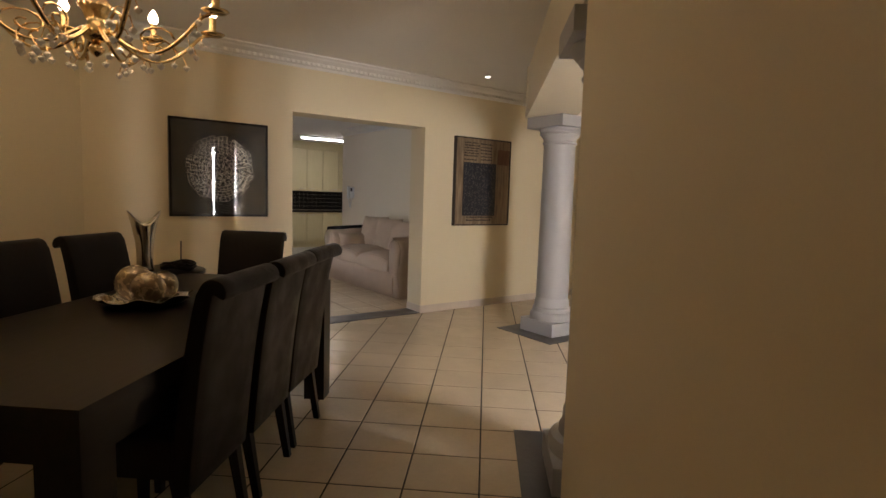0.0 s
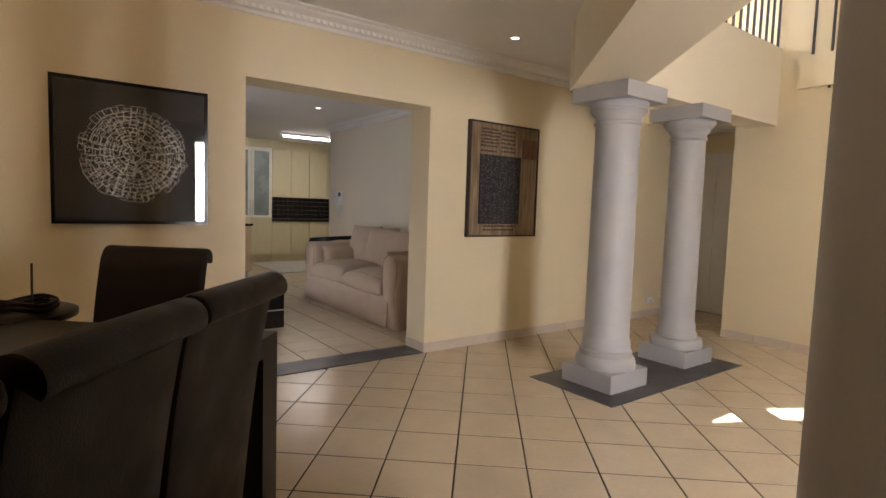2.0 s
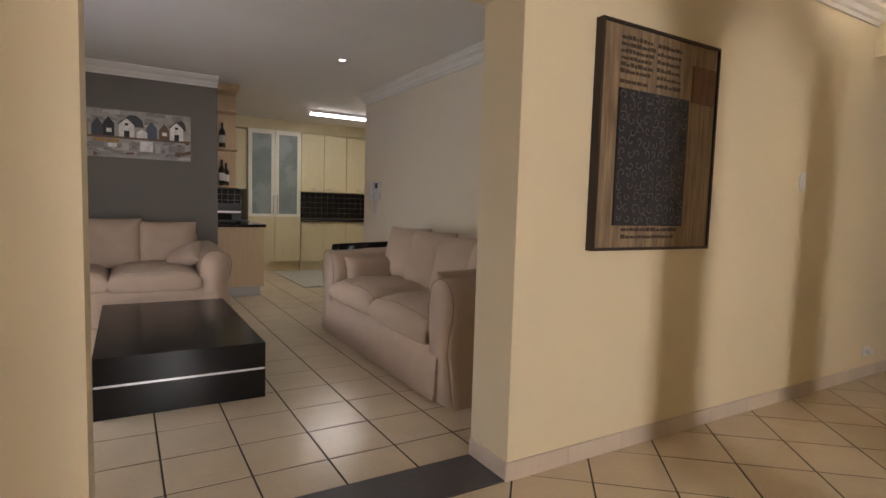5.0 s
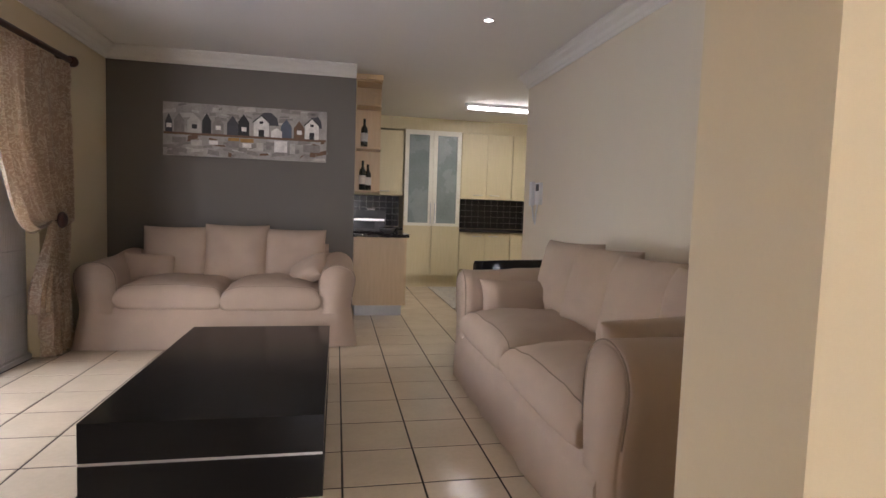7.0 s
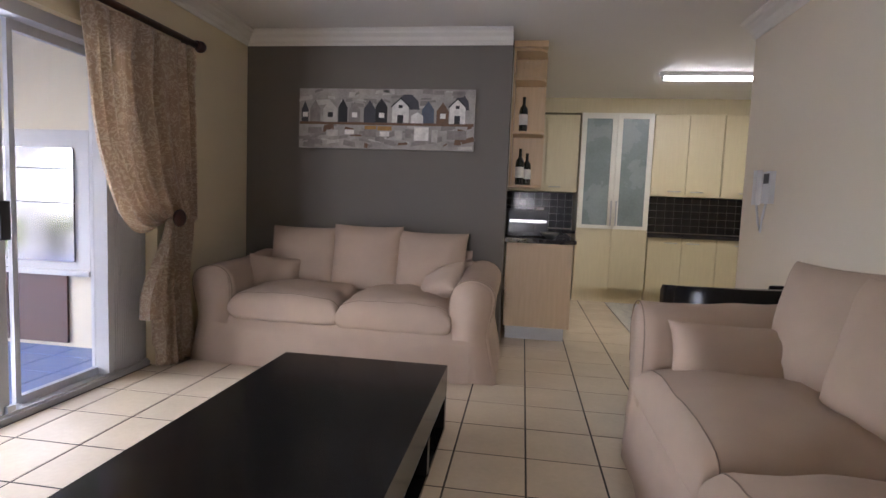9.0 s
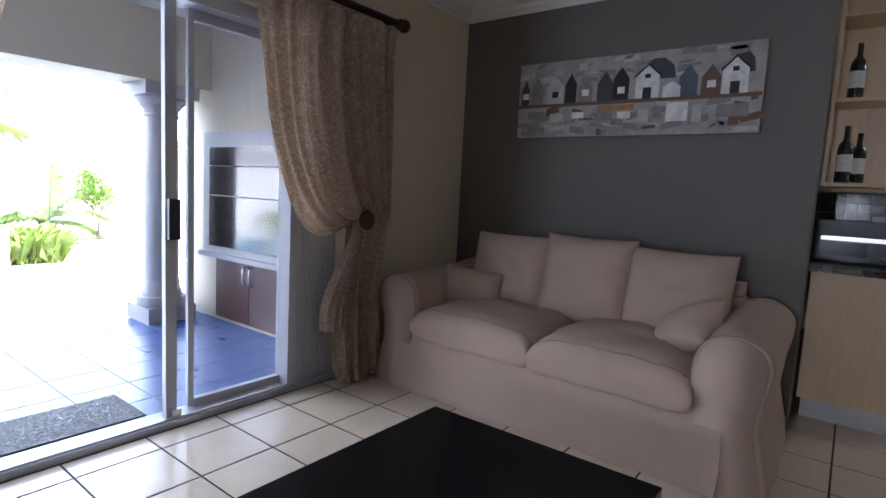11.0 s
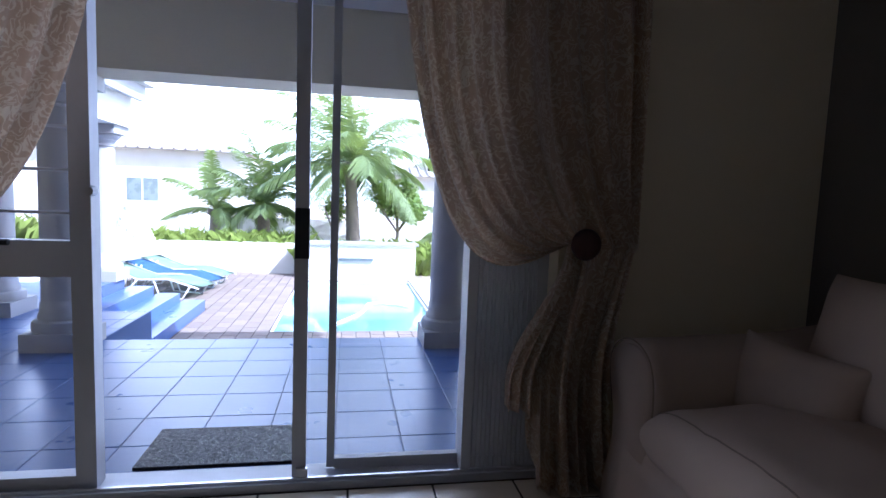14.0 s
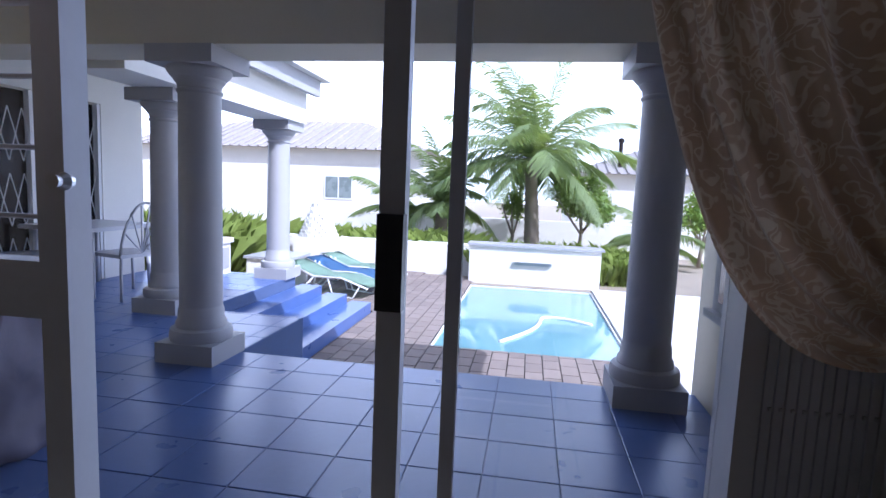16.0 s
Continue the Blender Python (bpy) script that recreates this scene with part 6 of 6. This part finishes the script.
def patio_chair(m):
    ob = thing("patio_chair", m, "white cast patio chair with a fan back", "patio chair", "chairs round the patio table")
    part("seat", box(-0.226, 0.226, -0.226, 0.226, 0.407, 0.441), M_FRAME, ob, bevel=0.012)
    for x in (-0.2, 0.2):
        for y in (-0.2, 0.2):
            part("leg", tube([(x, y, 0.41), (x * 1.1, y * 1.1, 0.2), (x * 1.2, y * 1.25, 0)], 0.014, 8), M_FRAME, ob, smooth=True)
    arch = [(0.225 * math.cos(a), -0.225 - 0.07 * math.sin(a), 0.44 + 0.5 * math.sin(a)) for a in [math.pi * i / 14 for i in range(15)]]
    part("back_hoop", tube(arch, 0.013, 8), M_FRAME, ob, smooth=True)
    for k in range(2, 13, 2):
        part("back_spoke", tube([(0, -0.225, 0.45), arch[k]], 0.008, 6), M_FRAME, ob, smooth=True)
    return ob


pc = patio_chair(pose(-3.5, 3.72, TZ, 0, 0, 165))
copy_thing(pc, pose(-2.96, 3.1, TZ, 0, 0, 60))
planter = thing("planter_box", pose(-5.0, 3.75, TZ), "carved white stone planter box on the terrace edge", "planter")
part("body", box(-0.13, 0.2, -0.32, 0.12, 0.0, 0.4), M_WHITEWALL, planter, bevel=0.012)
part("rim", box(-0.16, 0.23, -0.35, 0.15, 0.4, 0.46), M_WHITEWALL, planter, bevel=0.012)
part("carved_panel", box(-0.08, 0.15, 0.12, 0.135, 0.08, 0.34), M_COLUMN, planter, bevel=0.01)
pl2 = thing("planter_box", pose(-7.27, 3.5, PZ - 0.03), "low white planter with a dark cap", "planter")
part("body", box(-0.4, 0.4, -0.38, 0.34, 0.0, 0.5), M_WHITEWALL, pl2, bevel=0.01)
part("cap", box(-0.44, 0.44, -0.42, 0.38, 0.5, 0.54), M_COLUMN, pl2)
cairn = thing("stone_fountain", pose(-9.77, 3.18, 0.04), "pale stacked-stone cone fountain", "fountain")
rr = random.Random(3)
for k in range(11):
    rad = 0.35 * (1 - k / 12.5)
    nst = max(4, int(rad * 2 * math.pi / 0.12))
    for i in range(nst):
        a = 2 * math.pi * (i + 0.5 * (k % 2)) / nst
        part("stone", box(-0.06, 0.06, -0.06, 0.06, 0, 0.069), M_WHITEWALL, cairn, m=pose(rad * math.cos(a), rad * math.sin(a), k * 0.07, 0, 0, math.degrees(a)), bevel=0.014, segs=1)
part("core", lathe([(0.32, 0.0), (0.03, 0.77)], 16), M_WHITEWALL, cairn)
structure("fountain_base", box(-10.17, -9.36, 2.78, 3.59, PZ - 0.03, 0.04), M_WHITEWALL, "white plinth of the stone fountain", "plinth")
cover = thing("garden_chair", pose(-0.55, 5.35, TZ), "patio chair draped with a grey cover on the terrace", "garden chair")
bm = box(-0.32, 0.32, -0.3, 0.3, 0.0, 0.72)
bmesh.ops.subdivide_edges(bm, edges=bm.edges[:], cuts=14, use_grid_fill=True)
for v in bm.verts:
    v.co.x *= 1 - 0.25 * v.co.z
    if v.co.x > 0.05 and v.co.z > 0.45:
        v.co.z = 0.45 + (v.co.z - 0.45) * 0.35
    v.co += noise.noise_vector(v.co * 5) * 0.04 + noise.noise_vector(v.co * 13) * 0.022
part("draped_cover", bm, shade("grey_cover_fabric", (0.24, 0.22, 0.28), 0.8, vary=0.2, size=8, bump=0.3), cover, smooth=True)

# ---- floor pieces ----
def clip_poly(poly, inside, cross):
    out = []
    for i, p in enumerate(poly):
        q = poly[(i + 1) % len(poly)]
        if inside(p):
            out.append(p)
        if inside(p) != inside(q):
            out.append(cross(p, q))
    return out


def clip_rect(poly, x0, x1, y0, y1):
    for ax, lim, keep in ((0, x0, 1), (0, x1, -1), (1, y0, 1), (1, y1, -1)):
        if not poly:
            return poly
        poly = clip_poly(poly, lambda p: (p[ax] - lim) * keep >= 0, lambda p, q: tuple(p[k] + (q[k] - p[k]) * (lim - p[ax]) / (q[ax] - p[ax]) for k in (0, 1)))
    return poly


def slab(bm, poly, z0, z1, e=0.0025):
    """A flat tile with a small chamfer."""
    e = e if len(poly) == 4 and min(math.dist(poly[k], poly[k - 1]) for k in range(4)) > 0.05 else 0.0003
    cx, cy = sum(p[0] for p in poly) / len(poly), sum(p[1] for p in poly) / len(poly)
    ins = []
    for x, y in poly:
        d = math.hypot(x - cx, y - cy) or 1
        ins.append((x - (x - cx) / d * e * 1.4, y - (y - cy) / d * e * 1.4))
    lo = [bm.verts.new((x, y, z0)) for x, y in poly]
    mi = [bm.verts.new((x, y, z1 - e * 0.6)) for x, y in poly]
    hi = [bm.verts.new((x, y, z1)) for x, y in ins]
    n = len(poly)
    for i in range(n):
        j = (i + 1) % n
        bm.faces.new((lo[i], lo[j], mi[j], mi[i]))
        bm.faces.new((mi[i], mi[j], hi[j], hi[i]))
    bm.faces.new(hi)


def tile_field(parent, material, origin, ang, du, dv, gap, rects, z0, z1, near, name="tile", limit=290, stagger=0.0, skip=()):
    """Lays tiles on a turned grid over rectangles; whole tiles inside the near stretch are parts, the rest one joined part."""
    a = radians(ang)
    eu, ev = Vector((math.cos(a), math.sin(a))), Vector((-math.sin(a), math.cos(a)))
    o = Vector(origin)
    rest = bmesh.new()
    whole, made = None, 0
    for x0, x1, y0, y1 in rects:
        corners = [Vector((x, y)) - o for x in (x0, x1) for y in (y0, y1)]
        us, vs = [c.dot(eu) / du for c in corners], [c.dot(ev) / dv for c in corners]
        for i in range(math.floor(min(us)) - 1, math.ceil(max(us)) + 1):
            for j in range(math.floor(min(vs)) - 1, math.ceil(max(vs)) + 1):
                sh = stagger * (j % 2)
                g = gap / 2
                sq = [o + eu * ((i + sh) * du + p) + ev * (j * dv + q) for p, q in ((g, g), (du - g, g), (du - g, dv - g), (g, dv - g))]
                poly = clip_rect([tuple(p) for p in sq], x0, x1, y0, y1)
                if len(poly) < 3:
                    continue
                c = (sum(p[0] for p in poly) / len(poly), sum(p[1] for p in poly) / len(poly))
                if any(s[0] < c[0] < s[1] and s[2] < c[1] < s[3] for s in skip):
                    continue
                area = abs(sum(poly[k][0] * poly[(k + 1) % len(poly)][1] - poly[(k + 1) % len(poly)][0] * poly[k][1] for k in range(len(poly)))) / 2
                if area < 0.0006:
                    continue
                full = len(poly) == 4 and area > 0.999 * (du - gap) * (dv - gap)
                if full and made < limit and near[0] < c[0] < near[1] and near[2] < c[1] < near[3]:
                    if whole is None:
                        b = bmesh.new()
                        slab(b, [(-du / 2 + g, -dv / 2 + g), (du / 2 - g, -dv / 2 + g), (du / 2 - g, dv / 2 - g), (-du / 2 + g, dv / 2 - g)], z0, z1)
                        t = part(name, b, material, parent)
                        whole = t.data
                    else:
                        t = new(name, whole)
                        t.parent = parent
                    t.matrix_basis = pose(c[0], c[1], random.uniform(-0.0004, 0.0004), random.uniform(-0.06, 0.06), random.uniform(-0.06, 0.06), ang)
                    made += 1
                else:
                    slab(rest, poly, z0, z1)
    tagged(part(name + "_field", rest, material, parent), kind="stuff")


# living room and kitchen, square to the walls
tile_field(floor, M_TILE, (0.44, 7.25), 0, 0.337, 0.337, 0.0085, [(0.29, LX1, LY0, LY1), (2.36, 7.8, LY1, 12.68)], -0.012, 0.0, (0.29, 4.4, LY0, 9.6), limit=150)
# dining room and hall, turned
tile_field(floor, M_TILE, uv(4.608, -0.019), 49.5, 0.3435, 0.349, 0.0085, [(-1.6, 0.1, -2.4, -1.2), (-1.6, 6.15, -1.2, WALL_Y), (6.15, 7.35, 3.66, WALL_Y)], -0.012, 0.0, (0.4, 6.2, 1.2, 4.7), limit=140)
# terrace
tile_field(terrace, M_TERRACE, (-0.57, 7.204), 0, 0.322, 0.322, 0.0045, [(-2.13, 0.1, 2.86, 8.715), (-3.18, -2.13, 2.86, 5.71), (-5.19, -3.18, 2.86, 4.72)], TZ - 0.014, TZ, (-2.2, 0.1, 5.0, 8.8), "terrace_tile")
structure("pool_deck", box(-8.85, -2.3, 8.86, 13.0, PZ - 0.2, PZ), M_WHITEWALL, "pale plastered deck beside the pool", "paving", bevel=0.01)
# brown pavers
PAVED = [(-9.3, -2.15, 5.59, 6.64), (-4.46, -2.15, 6.64, 8.84), (-9.6, -5.85, 3.6, 5.59)]
bm = bmesh.new()
for x0, x1, y0, y1 in PAVED:
    add_box(bm, x0, x1, y0, y1, PZ - 0.2, PZ - 0.008)
pav = structure("paving", bm, M_GROUT, "sand bed of the brown paving", "paving")
tile_field(pav, M_PAVER, (-2.24, 5.6), 0, 0.27, 0.175, 0.011, PAVED, PZ - 0.02, PZ, (-5.6, -2.2, 5.59, 8.84), "paver", stagger=0.5)

# skirting tiles
def skirting(name, a, b, z1=0.085, pitch=0.345, thick=0.009):
    a, b = Vector(a), Vector(b)
    d = b - a
    L = d.length
    ob = thing(name, Matrix.Translation((*a, 0)) @ pose(0, 0, 0, 0, 0, math.degrees(math.atan2(d.y, d.x))), "beige skirting tiles along the wall", "skirting", "", "structure")
    n = max(1, round(L / pitch))
    for i in range(n):
        part("skirting_tile", box(i * L / n + 0.0015, (i + 1) * L / n - 0.0015, 0.0005, thick, 0.001, z1), M_SKIRT, ob, bevel=0.002, segs=1)


for a, b in (((5.6, WALL_Y), (OPEN_X1 - 0.009, WALL_Y)), ((7.3, WALL_Y), (5.6, WALL_Y)), ((OPEN_X0 + 0.009, WALL_Y), (-0.1, WALL_Y)), ((OPEN_X1, WALL_Y), (OPEN_X1, LY0)), ((OPEN_X0, LY0), (OPEN_X0, WALL_Y)), ((6.15, -1.0), (6.15, 3.66)), ((LX1, LY0), (LX1, 9.4)), ((2.58, LY1), (LX0, LY1)), ((-0.1, WALL_Y), (-1.6, 3.18))):
    skirting("skirting", a, b)
